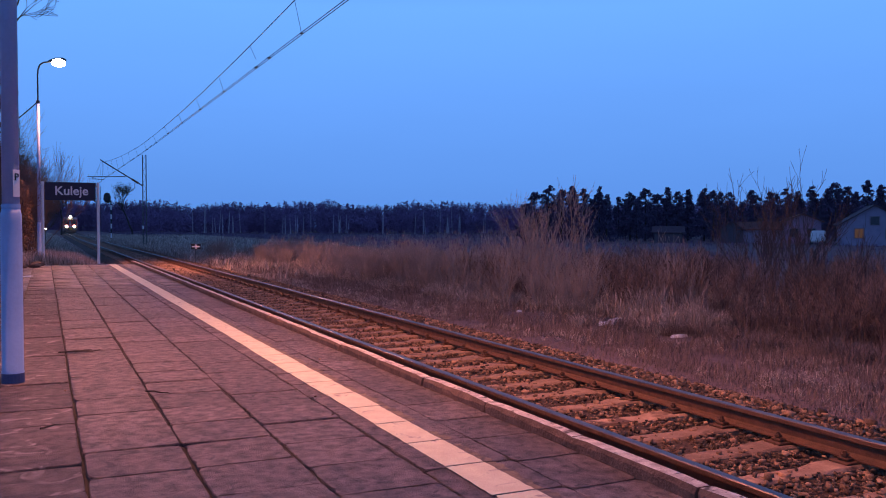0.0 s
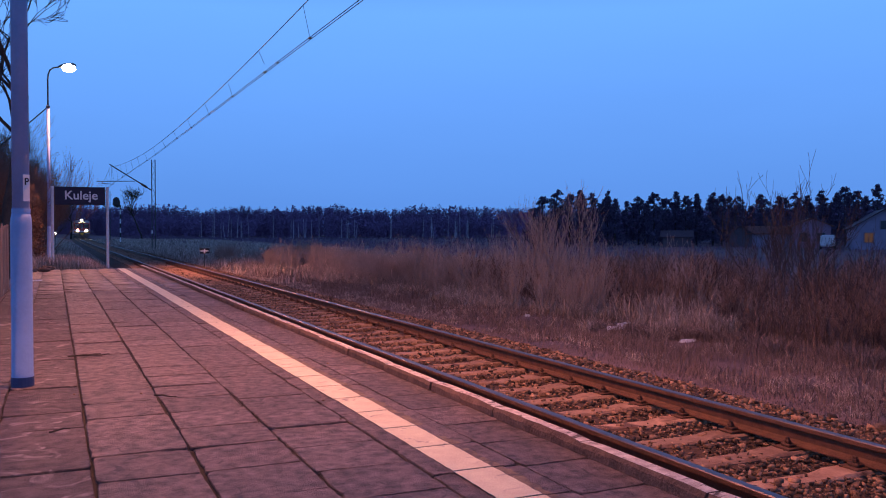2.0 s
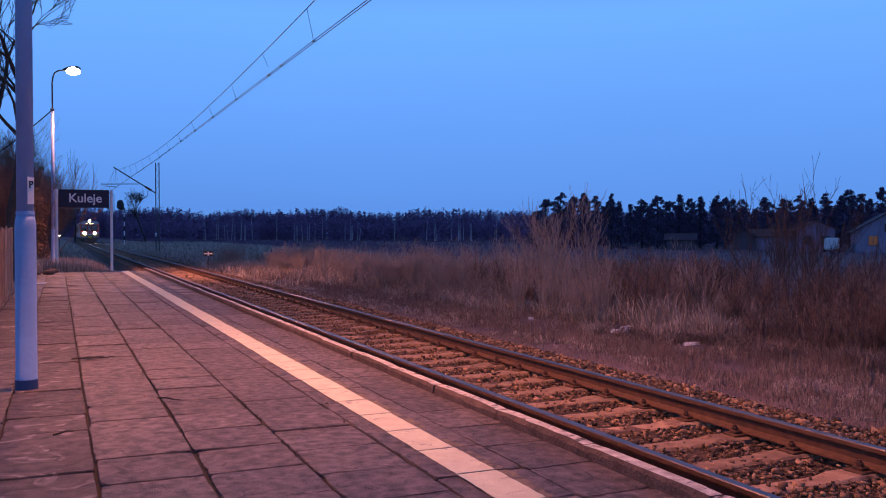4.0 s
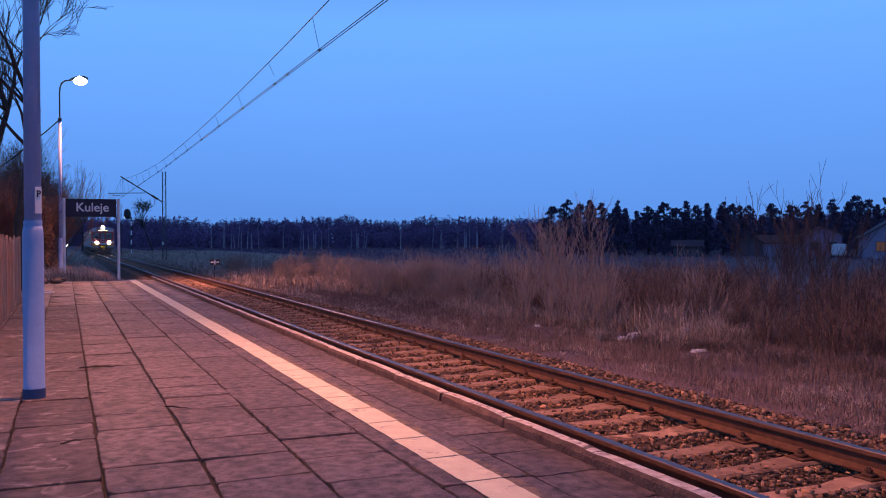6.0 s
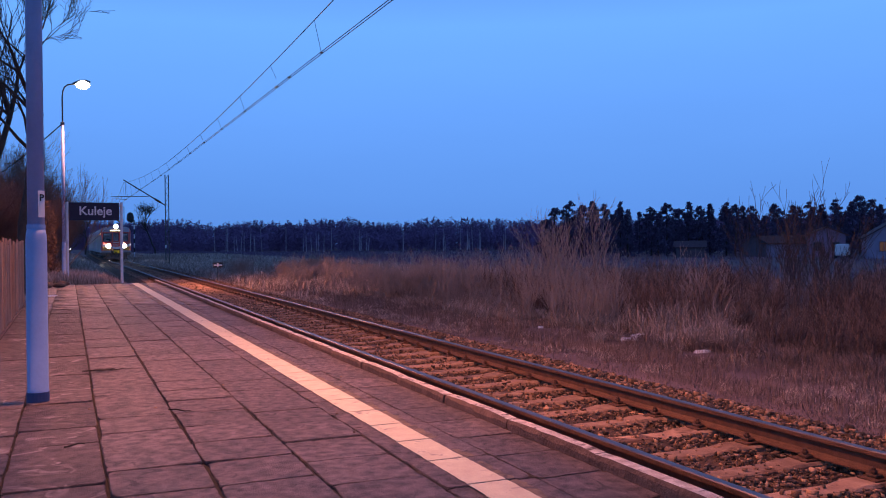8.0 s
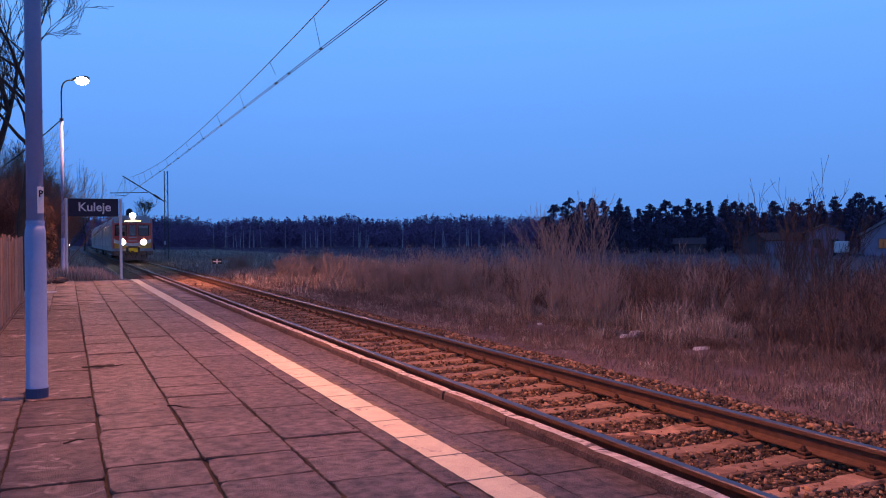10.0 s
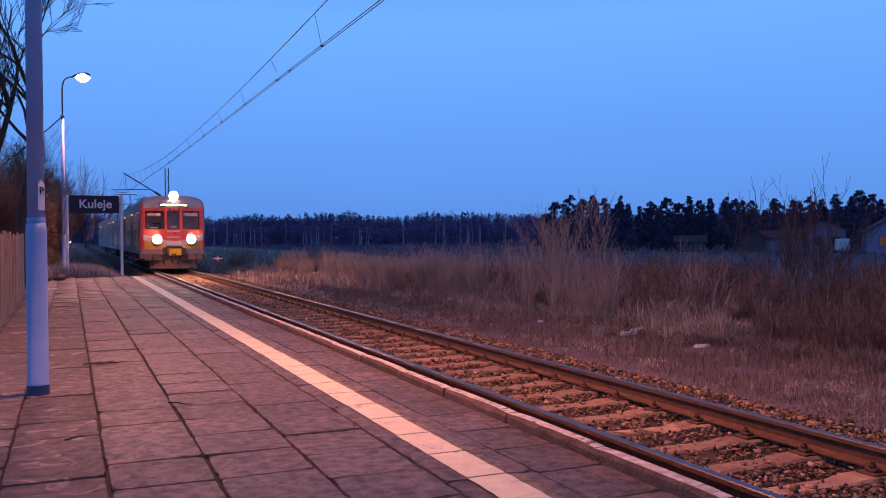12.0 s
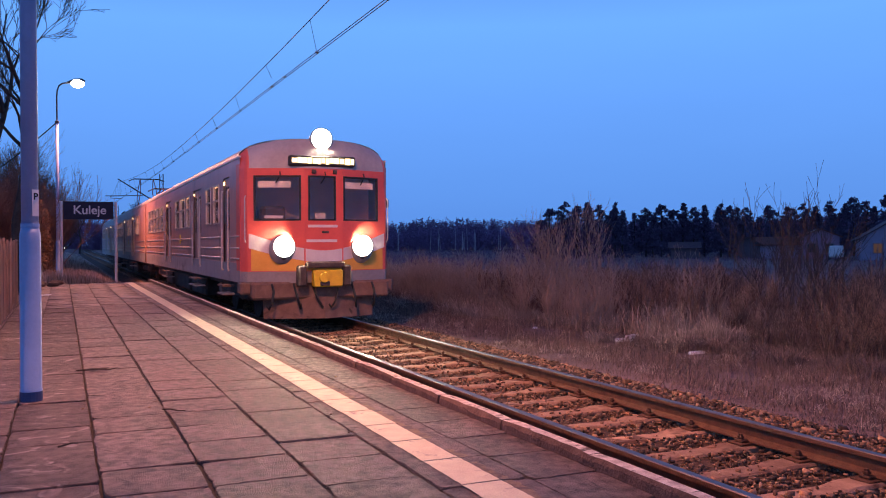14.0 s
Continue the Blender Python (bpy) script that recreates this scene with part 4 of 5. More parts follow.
def bare_tree(name, x, y, h, r, seed, label, depth=4, spread=0.55, kids=2, group="", lean=(0, 0), z=None, thin=0.006):
    rnd = random.Random(seed)
    t = thing(name, (x, y, ground_z(x, y) - 0.05 if z is None else z), 0, label, "tree", group)
    trunk, crown = [], []
    grow(rnd, (0, 0, 0), (lean[0], lean[1], 1), h * 0.48, r, 0, trunk, up=0.02, bits=5)
    top = Vector(trunk[-1][1])
    for i, s in enumerate(trunk):
        if i >= 3:
            for _ in range(2):
                a = rnd.uniform(1.7, 4.6)
                grow(rnd, s[1], (math.cos(a), math.sin(a), 1.1), h * 0.15, r * 0.32, depth - 2, crown, spread, kids, 0.12, 3, thin)
    for _ in range(3):
        a = rnd.uniform(0, 6.283)
        grow(rnd, top, (0.35 * math.cos(a) + lean[0], 0.5 * math.sin(a), 1), h * 0.19, r * 0.5, depth - 1, crown, spread, kids, 0.12, 3, thin)
    limbs("trunk", trunk, M_BARK, t, sides=8)
    limbs("crown", crown, M_BARK, t, "bare winter branches", sides=4)
    return t


def bare_bush(x, y, h, seed, label, stems=9, depth=3, wide=0.45, r=0.014, material=None, group="roadside bushes", z=None, kids=2, thin=0.004):
    rnd = random.Random(seed)
    t = thing("bare_bush", (x, y, ground_z(x, y) - 0.03 if z is None else z), 0, label, "bush", group)
    for _ in range(stems):
        out = []
        a = rnd.uniform(0, 6.283)
        k = rnd.uniform(0.05, wide)
        grow(rnd, (0.25 * math.cos(a) * rnd.random(), 0.25 * math.sin(a) * rnd.random(), 0), (k * math.cos(a), k * math.sin(a), 1), h * rnd.uniform(0.35, 0.6), r * rnd.uniform(0.7, 1.2), depth, out, 0.38, kids, 0.2, 3, thin)
        limbs("stem", out, material or M_TWIG, t, sides=3)
    return t


# tall bare tree and thicket by the fence
bare_tree("bare_tree", -0.98, 24.0, 9.6, 0.15, 4, "tall dark leafless tree behind the fence", 5, 0.62, 2, lean=(-0.07, 0))
bare_tree("bare_tree", -2.35, 26.5, 10.6, 0.13, 31, "tall dark leafless tree behind the fence", 5, 0.66, 2, lean=(-0.03, 0))
bare_tree("bare_tree", -2.0, 25.5, 7.6, 0.11, 9, "slender leafless tree behind the fence", 4, 0.6, 2)
bare_tree("bare_tree", -2.2, 48.0, 7.0, 0.10, 14, "leafless tree beyond the platform end", 5, 0.6, 2, lean=(0.1, 0))
bare_tree("bare_tree", 14.6, 168.0, 11.0, 0.17, 5, "round-crowned leafless tree far down the line", 4, 0.62, 3, thin=0.016)
bare_tree("bare_tree", 3.0, 190.0, 9.0, 0.2, 22, "leafless tree far down the line", 4, 0.7, 2, thin=0.028)
rb = random.Random(77)
for i in range(22):
    y = rb.uniform(25, 60)
    x = -1.3 - rb.random() ** 1.5 * 3.5 - 0.02 * y
    bare_bush(x, y, rb.uniform(2.6, 4.3), 100 + i, "dense leafless roadside thicket", 14, 3, 0.5, 0.034, group="thicket by the fence", kids=3, material=M_THICKET)
for i in range(14):
    y = rb.uniform(39, 66)
    bare_bush(rb.uniform(-1.9, -0.5), y, rb.uniform(3.0, 4.6), 150 + i, "leafless brown bush beyond the platform end", 12, 3, 0.55, 0.034, group="thicket by the fence", kids=3, material=M_THICKET)

M_STALK = mat("pale_dead_stems", (0.25, 0.20, 0.175), (0.40, 0.325, 0.285), 2, 0.85)
# bushes standing in the field
for b, d, h, s, st in ((31.3, 22, 3.7, 1, 14), (30.2, 24, 3.0, 2, 12), (32.6, 22, 2.9, 3, 12), (45.2, 18.5, 3.5, 4, 16), (46.3, 20, 3.4, 5, 14), (44.6, 22, 2.9, 6, 12), (36.0, 27, 2.6, 7, 9), (39.8, 24, 2.3, 8, 9), (22.4, 40, 2.6, 9, 9), (25.0, 38, 2.4, 10, 9), (20.0, 44, 2.2, 11, 8), (48.5, 16, 2.5, 12, 10), (49.8, 19, 2.7, 13, 10), (42.0, 20, 2.2, 14, 9), (28.0, 34, 2.6, 15, 9), (34.5, 31, 2.4, 16, 9)):
    x, y = polar(b, d)
    bare_bush(x, y, h * (0.66 if b > 41 else 0.70), 200 + s, "tall leafless shrub standing in dry weeds", max(5, st // 2), 3 if h > 2.8 else 2, 0.75, 0.006 if b > 41 else 0.009, M_TWIG if b > 41 else M_STALK, group="shrubs in the field", thin=0.0035)


def blades(name, n, place, height, width, material, seed, label, lean=0.3, twigs=0):
    """Many thin tapering stalks in one mesh."""
    rnd = np.random.RandomState(seed)
    x, y, keep = place(rnd, n)
    x, y = x[keep], y[keep]
    n = len(x)
    z = np.array([ground_z(a, b) for a, b in zip(x, y)]) - 0.02
    dist = np.hypot(x, y)
    h = height(rnd, x, y)
    w = width * rnd.uniform(0.7, 1.3, n) * np.maximum(1.0, dist / 14.0)
    a, l = rnd.uniform(0, 6.283, n), rnd.normal(0, lean, n)
    f = rnd.uniform(0, 3.1416, n)
    dx, dy = np.cos(f) * w / 2, np.sin(f) * w / 2
    mx, my = np.cos(a) * l * h * 0.35, np.sin(a) * l * h * 0.35
    tx, ty = np.cos(a) * l * h, np.sin(a) * l * h
    tz = h * np.sqrt(np.maximum(0.2, 1 - l * l))
    v = [np.stack([x - dx, y - dy, z], 1), np.stack([x + dx, y + dy, z], 1), np.stack([x + mx + dx * 0.8, y + my + dy * 0.8, z + tz * 0.55], 1), np.stack([x + mx - dx * 0.8, y + my - dy * 0.8, z + tz * 0.55], 1), np.stack([x + tx, y + ty, z + tz], 1)]
    verts = np.stack(v, 1).reshape(-1, 3)
    i = np.arange(n)[:, None] * 5
    fs = np.concatenate([i + np.array([[0, 1, 2]]), i + np.array([[0, 2, 3]]), i + np.array([[3, 2, 4]])], 0)
    out_v, out_f = [verts], [fs]
    base = len(verts)
    for _ in range(twigs):
        k = rnd.uniform(0.35, 0.9, n)
        bx, by, bz = x + tx * k, y + ty * k, z + tz * k
        b = rnd.uniform(0, 6.283, n)
        ln = h * rnd.uniform(0.15, 0.35, n)
        ex, ey, ez = bx + np.cos(b) * ln * 0.85, by + np.sin(b) * ln * 0.85, bz + ln * rnd.uniform(0.1, 0.8, n)
        tv = np.stack([np.stack([bx - dx * 0.5, by - dy * 0.5, bz], 1), np.stack([bx + dx * 0.5, by + dy * 0.5, bz], 1), np.stack([ex, ey, ez], 1)], 1).reshape(-1, 3)
        out_v.append(tv)
        out_f.append(base + np.arange(n)[:, None] * 3 + np.array([[0, 1, 2]]))
        base += len(tv)
    return mesh_arrays(name, np.concatenate(out_v), np.concatenate(out_f), material, label=label, category="dry grass")


SNOW = ((9.98, 14.1, 0.12), (10.30, 14.35, 0.08), (10.6, 14.6, 0.07), (9.62, 11.55, 0.10), (9.85, 20.4, 0.10), (9.95, 19.3, 0.06), (9.2, 16.2, 0.04))


def snow_clear(x, y):
    """Where the grass is not pressed down by old snow."""
    far = 9.0
    for a, b, r in SNOW:
        far = np.minimum(far, np.hypot(x - a + 0.22, y - b + 0.30) - (0.30 + r))
    return far > 0


def patchy(x, y, s=0.35):
    return np.array([noise.noise((a * s, b * s, 7.0)) for a, b in zip(x, y)])


def zone(x0, x1, y0, y1, cut=-9.0, py=1.0, px=1.0, s=0.35):
    def place(rnd, n):
        x = x0 + (x1 - x0) * rnd.uniform(0, 1, n) ** px
        y = y0 + (y1 - y0) * rnd.uniform(0, 1, n) ** py
        keep = (x / y > 0.03) & (x / y < 1.45) & (x > 6.6 + 5.7e-5 * np.maximum(0, y - 100) ** 2)
        keep &= snow_clear(x, y)
        keep &= patchy(x, y, s) + rnd.uniform(-0.25, 0.25, n) > cut
        return x, y, keep
    return place


blades("short_dry_grass", 170000, zone(6.7, 12.0, 5.0, 48.0, -0.45, 1.5, 1.2, 0.9), lambda r, x, y: r.uniform(0.06, 0.2, len(x)) * np.clip((x - 6.2) / 1.6, 0.35, 1.2), 0.0075, M_SHORT, 31, "short matted dry grass beside the track", 1.1)
blades("lineside_grass", 46000, zone(6.7, 26.0, 28.0, 170.0, -0.35, 1.2, 1.0, 0.35), lambda r, x, y: r.uniform(0.12, 0.55, len(x)), 0.010, M_STRAW, 38, "dry grass along the far lineside", 0.55)
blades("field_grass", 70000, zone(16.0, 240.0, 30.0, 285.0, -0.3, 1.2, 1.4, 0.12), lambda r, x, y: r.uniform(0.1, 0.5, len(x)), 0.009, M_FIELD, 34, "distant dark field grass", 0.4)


def verge(y):
    """Where the rough growth begins beside the mown strip."""
    return 9.6 + 0.5 * noise.noise((y * 0.30, 1.0, 0)) + 0.35 * noise.noise((y * 0.9, 5.0, 0)) - 0.045 * max(0.0, y - 14.0)


def arching(name, roots, per, material, seed, label, width, droop=(0.3, 1.0)):
    """Tussocks of curved blades that rise, fan out and bow; roots give x, y, height, spread."""
    rnd = np.random.RandomState(seed)
    r = np.repeat(np.array(roots, float), per, axis=0)
    n = len(r)
    a, a0 = rnd.uniform(0, 6.283, n), rnd.uniform(0, 6.283, n)
    off = r[:, 3] * np.sqrt(rnd.uniform(0, 1, n)) * 0.6
    x, y = r[:, 0] + off * np.cos(a0), r[:, 1] + off * np.sin(a0)
    z = np.repeat(np.array([ground_z(p[0], p[1]) for p in roots]), per) - 0.03
    h = r[:, 2] * rnd.uniform(0.45, 1.15, n)
    out = r[:, 3] * rnd.uniform(0.2, 1.6, n)
    dr = rnd.uniform(droop[0], droop[1], n)
    w = width * rnd.uniform(0.7, 1.4, n) * np.maximum(1.0, np.hypot(x, y) / 13.0)
    px, py = -np.sin(a) * w / 2, np.cos(a) * w / 2
    f = rnd.uniform(-0.8, 0.8, n)
    px, py = px * np.cos(f) - py * np.sin(f), px * np.sin(f) + py * np.cos(f)
    rows = []
    for t, k in ((0.0, 1.0), (0.4, 0.9), (0.75, 0.6), (1.0, 0.12)):
        cx, cy = x + np.cos(a) * out * t ** 1.6, y + np.sin(a) * out * t ** 1.6
        cz = z + h * (t * (1 + 0.35 * dr) - 0.75 * dr * t ** 2.4)
        rows += [np.stack([cx - px * k, cy - py * k, cz], 1), np.stack([cx + px * k, cy + py * k, cz], 1)]
    v = np.stack(rows, 1).reshape(-1, 3)
    q = np.array([[0, 1, 3, 2], [2, 3, 5, 4], [4, 5, 7, 6]])
    fs = (np.arange(n)[:, None, None] * 8 + q[None]).reshape(-1, 4)
    return mesh_arrays(name, v, fs, material, label=label, category="dry grass")


def strew(seed, n, d0, d1, y0, y1, cut, scale, height, spread, power=1.0):
    """Roots in patches at a depth behind the verge: x, y, height, spread."""
    rnd = random.Random(seed)
    out = []
    for _ in range(n):
        y = y0 + (y1 - y0) * rnd.random() ** 1.25
        d = d0 + (d1 - d0) * rnd.random() ** power
        x = verge(y) + d
        if not 0.05 < x / y < 1.4 or not snow_clear(x, y):
            continue
        g = noise.noise((x * scale, y * scale, seed * 1.7))
        if g < cut + rnd.uniform(-0.12, 0.12):
            continue
        out.append((x, y, height(rnd, d, g), spread * rnd.uniform(0.6, 1.4)))
    return out


arching("tussock_grass", strew(4, 420, -0.1, 2.6, 5.5, 13.5, -0.12, 0.7, lambda r, d, g: r.uniform(0.25, 0.5) * (0.75 + 0.8 * max(0, g)), 0.26), 90, M_SHORT, 60, "bowed brown tussocks of dry grass", 0.0055)
arching("tussock_grass", strew(3, 1150, -0.2, 2.6, 12, 50, -0.12, 0.7, lambda r, d, g: r.uniform(0.25, 0.55) * (0.75 + 0.8 * max(0, g)), 0.24), 90, M_STRAW, 61, "bowed pale tussocks of dry grass", 0.0055)
arching("low_tufts", strew(5, 2600, -2.5, 0.8, 6, 48, -0.05, 1.1, lambda r, d, g: r.uniform(0.08, 0.2), 0.13), 26, M_STRAW, 62, "low bleached tufts in the mown strip", 0.005, (0.5, 1.2))
arching("rough_grass", strew(7, 1000, 1.6, 9.0, 7, 30, -0.1, 0.4, lambda r, d, g: r.uniform(0.35, 0.7) * (0.8 + 0.6 * max(0, g)), 0.3, 1.4), 46, M_WEED, 63, "rough brown grass among the weeds", 0.0065)


arching("tall_straw", strew(13, 1900, 0.6, 9.0, 13, 60, -0.1, 0.5, lambda r, d, g: r.uniform(0.3, 0.65) * (0.7 + 1.3 * max(0, g)), 0.36, 1.3), 46, M_STRAW, 64, "tall pale straw standing in the weeds", 0.006, (0.3, 1.0))
arching("lineside_tufts", strew(15, 1500, -1.0, 9.0, 46, 130, -0.2, 0.3, lambda r, d, g: r.uniform(0.25, 0.6), 0.4), 24, M_STRAW, 65, "tufts of dry grass along the far line", 0.006, (0.2, 0.8))


def brush_shape(seed, h):
    rnd, out = random.Random(seed), []
    for _ in range(7):
        a, k = rnd.uniform(0, 6.283), rnd.uniform(0.1, 0.55)
        grow(rnd, (0.2 * math.cos(a) * rnd.random(), 0.2 * math.sin(a) * rnd.random(), 0), (k * math.cos(a), k * math.sin(a), 1), h * rnd.uniform(0.4, 0.65), 0.007, 2, out, 0.5, 2, 0.15, 3, 0.0028)
    return out


def brush(name, roots, material, seed, label):
    """Low twiggy growth: a few branching shapes, turned and sized apart."""
    rnd = random.Random(seed)
    shapes = [brush_shape(seed * 10 + i, 1.0) for i in range(7)]
    segs = []
    for x, y, h, _ in roots:
        c, s, z = math.cos(rnd.uniform(0, 6.283)), 0.0, ground_z(x, y) - 0.03
        s = math.sqrt(1 - c * c) * rnd.choice((-1, 1))
        wide, thick = h * rnd.uniform(0.7, 1.3), max(1.0, math.hypot(x, y) / 15.0)
        for p, q, r0, r1 in rnd.choice(shapes):
            segs.append(((x + wide * (p[0] * c - p[1] * s), y + wide * (p[0] * s + p[1] * c), z + h * p[2]), (x + wide * (q[0] * c - q[1] * s), y + wide * (q[0] * s + q[1] * c), z + h * q[2]), r0 * thick, r1 * thick))
    return limbs(name, segs, material, None, label, "brush", "stuff", 3)


brush("twiggy_brush", strew(9, 380, 1.4, 8.0, 7, 24, -0.15, 0.35, lambda r, d, g: r.uniform(0.55, 0.95) + 0.25 * min(1.0, d / 4), 0.3, 1.2), M_WEED, 71, "low dark twiggy brush behind the grass")
brush("tall_pale_weeds", strew(17, 110, 0.2, 5.0, 17, 29, -0.1, 0.5, lambda r, d, g: r.uniform(0.8, 1.4), 0.3), M_STALK, 73, "tall pale dead weeds along the line")
brush("pale_weeds", strew(11, 330, 0.3, 6.0, 12, 50, -0.1, 0.5, lambda r, d, g: r.uniform(0.6, 1.15), 0.3), M_STALK, 72, "pale dead branching weeds")


def left_place(rnd, n):
    y = 29.2 + 110 * rnd.uniform(0, 1, n) ** 2.2
    x = rnd.uniform(-2.5, 2.35, n)
    return x, y, np.ones(n, bool)


blades("platform_end_grass", 26000, left_place, lambda r, x, y: r.uniform(0.12, 0.55, len(x)) * np.where(x > 1.7, 0.45, 1.0), 0.008, M_STRAW, 35, "dry brown grass past the platform end", 0.45)


def bank_place(rnd, n):
    y = 8 + 22 * rnd.uniform(0, 1, n)
    x = -0.88 - 1.6 * rnd.uniform(0, 1, n)
    return x, y, np.ones(n, bool)


blades("bank_grass", 7000, bank_place, lambda r, x, y: r.uniform(0.05, 0.22, len(x)), 0.007, M_STRAW, 36, "short dry grass under the fence", 0.7)


# ---- woods in the distance ----
def clumps(rnd, centre, size, n, leaf):
    """Loose triangles of foliage round a centre."""
    c = rnd.normal(0, 1, (n, 3))
    c /= np.linalg.norm(c, axis=1)[:, None] + 1e-9
    c = c * (rnd.uniform(0, 1, n) ** 0.4)[:, None] * np.array(size) + centre
    return (c[:, None] + rnd.normal(0, leaf, (n, 3, 3))).reshape(-1, 3)


def pine(x, y, h, seed, label):
    rnd = np.random.RandomState(seed)
    z = ground_z(x, y)
    t = thing("pine_tree", (x, y, z - 0.1), 0, label, "tree", "pines by the houses")
    limbs("trunk", [((0, 0, 0), (rnd.normal(0, 0.2), rnd.normal(0, 0.2), h * 0.92), 0.16, 0.05)], M_BARK, t, sides=6)
    vs = []
    broad = rnd.uniform(0.85, 1.25)
    power = rnd.choice([0.45, 0.6, 0.85])
    for _ in range(int(h * 10)):
        k = rnd.uniform(0.03, 1.0) ** 0.85
        rad = (h * 0.25 * broad * (1.0 - k) ** power + 0.10) * (1.0 + 0.12 * math.sin(k * h * 4.2 + seed))
        a = rnd.uniform(0, 6.283)
        q = rad * math.sqrt(rnd.uniform(0.02, 1.0)) * (1.0 + 0.35 * noise.noise((2.0 * math.cos(a), 2.0 * math.sin(a), k * 6 + seed)))
        w = 0.30 + 0.42 * (1.0 - k)
        vs.append(clumps(rnd, np.array([q * math.cos(a), q * math.sin(a), h * k + 0.12 * q]), (w, w, 0.22), 34, 0.12))
    v = np.concatenate(vs)
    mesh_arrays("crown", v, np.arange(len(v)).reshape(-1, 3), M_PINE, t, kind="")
    return t


rp = random.Random(12)
for b, d, h in ((30.6, 138, 8.3), (31.5, 140, 9.4), (32.3, 136, 8.6), (33.1, 141, 9.2), (33.9, 137, 8.7), (34.8, 142, 9.3), (35.3, 139, 7.8), (36.6, 150, 8.6), (37.6, 148, 9.0), (38.2, 152, 8.2), (39.0, 150, 9.4), (39.6, 149, 8.6), (40.4, 153, 9.1), (41.3, 150, 9.0), (41.9, 147, 8.7), (29.9, 142, 6.4), (43.0, 160, 7.6), (44.2, 158, 8.2), (45.3, 165, 9.0), (46.0, 160, 9.4), (46.8, 163, 9.0), (47.6, 160, 9.8), (48.3, 165, 9.4), (49.0, 160, 10.2), (49.6, 163, 9.6), (50.4, 160, 10.4), (51.3, 162, 9.8), (45.0, 150, 7.0), (42.5, 150, 7.0), (37.0, 145, 7.2)):
    x, y = polar(b + rp.uniform(-0.15, 0.15), d)
    pine(x, y, h * 0.95, int(b * 100), "dark evergreen pine near the houses")


for i in range(34):
    b = 30.2 + i * 0.64 + rp.uniform(-0.2, 0.2)
    x, y = polar(b, rp.uniform(168, 182))
    pine(x, y, rp.uniform(7.0, 9.4) * (0.72 if b < 31 else 1.0), 7000 + i, "dark evergreen pine in the wood behind the houses")


def forest(name, b0, b1, d0, d1, n, h0, h1, seed, material, label, birch=0.0):
    rnd = np.random.RandomState(seed)
    v = []
    segs = []
    for i in range(n):
        b, d = radians(rnd.uniform(b0, b1)), rnd.uniform(d0, d1)
        x, y = d * math.sin(b), d * math.cos(b)
        wave = 0.5 + 0.5 * noise.noise((b * 16, 0, 5))
        h = (h0 + (h1 - h0) * wave) * rnd.uniform(0.82, 1.06)
        c = np.array([x, y, -1.5])
        if rnd.uniform() < 0.42:
            k = np.linspace(0.15, 1, 7)
            for q in k:
                v.append(clumps(rnd, c + [0, 0, h * q], (h * 0.17 * (1.12 - q) + 0.2, h * 0.17 * (1.12 - q) + 0.2, 0.9), 20, 0.26))
        else:
            for q in (0.35, 0.55, 0.75, 0.9):
                v.append(clumps(rnd, c + [0, 0, h * q], (1.6, 1.6, h * 0.16), 40, 0.23))
        segs.append(((x, y, -1.6), (x + rnd.normal(0, 0.2), y, -1.5 + h * 0.8), 0.09, 0.04))
    v = np.concatenate(v)
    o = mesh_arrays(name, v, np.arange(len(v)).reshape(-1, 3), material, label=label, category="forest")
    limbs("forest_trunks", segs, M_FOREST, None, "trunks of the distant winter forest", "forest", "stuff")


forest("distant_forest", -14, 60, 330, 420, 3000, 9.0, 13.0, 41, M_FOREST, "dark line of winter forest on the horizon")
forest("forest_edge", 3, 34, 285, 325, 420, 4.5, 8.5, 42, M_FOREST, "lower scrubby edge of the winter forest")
rq = np.random.RandomState(50)
segs = []
for i in range(80):
    b, d = radians(rq.uniform(8, 32)), rq.uniform(262, 284)
    if noise.noise((b * 40, 2, 0)) < -0.05:
        continue
    x, y, h = d * math.sin(b), d * math.cos(b), rq.uniform(4.5, 8.0)
    segs.append(((x, y, -1.6), (x + rq.normal(0, 0.25), y, -1.5 + h), 0.12, 0.05))
limbs("birch_trunks", segs, M_BIRCH, None, "pale birch trunks along the forest edge", "birches", "stuff")


# ---- houses ----
M_PLASTER = mat("pale_plaster", (0.30, 0.27, 0.36), (0.23, 0.21, 0.29), 1.5, 0.85, 0, 0.2, 30)
M_PINK = mat("pink_plaster", (0.36, 0.22, 0.30), (0.28, 0.175, 0.24), 1.5, 0.85)
M_TILE = mat("dark_roof_tiles", (0.06, 0.036, 0.045), (0.10, 0.062, 0.075), 2.5, 0.8, 0, 0.6, 8)
M_REDROOF = mat("rust_red_roof", (0.20, 0.075, 0.055), (0.14, 0.055, 0.045), 2, 0.8)
M_PANE = mat("dark_window_pane", (0.02, 0.022, 0.03), (0.03, 0.032, 0.04), 1, 0.1)
M_BOARD = mat("dark_shed_boards", (0.07, 0.06, 0.08), (0.11, 0.095, 0.115), 2, 0.85)
M_LITPANE = glow("lit_window", (1.0, 0.42, 0.10), 0.07)
M_LITPANE.node_tree.nodes["Principled BSDF"].inputs["Base Color"].default_value = (0.05, 0.04, 0.03, 1)
M_FRAME = mat("grey_window_frame", (0.20, 0.17, 0.20), (0.15, 0.13, 0.16), 3, 0.6)


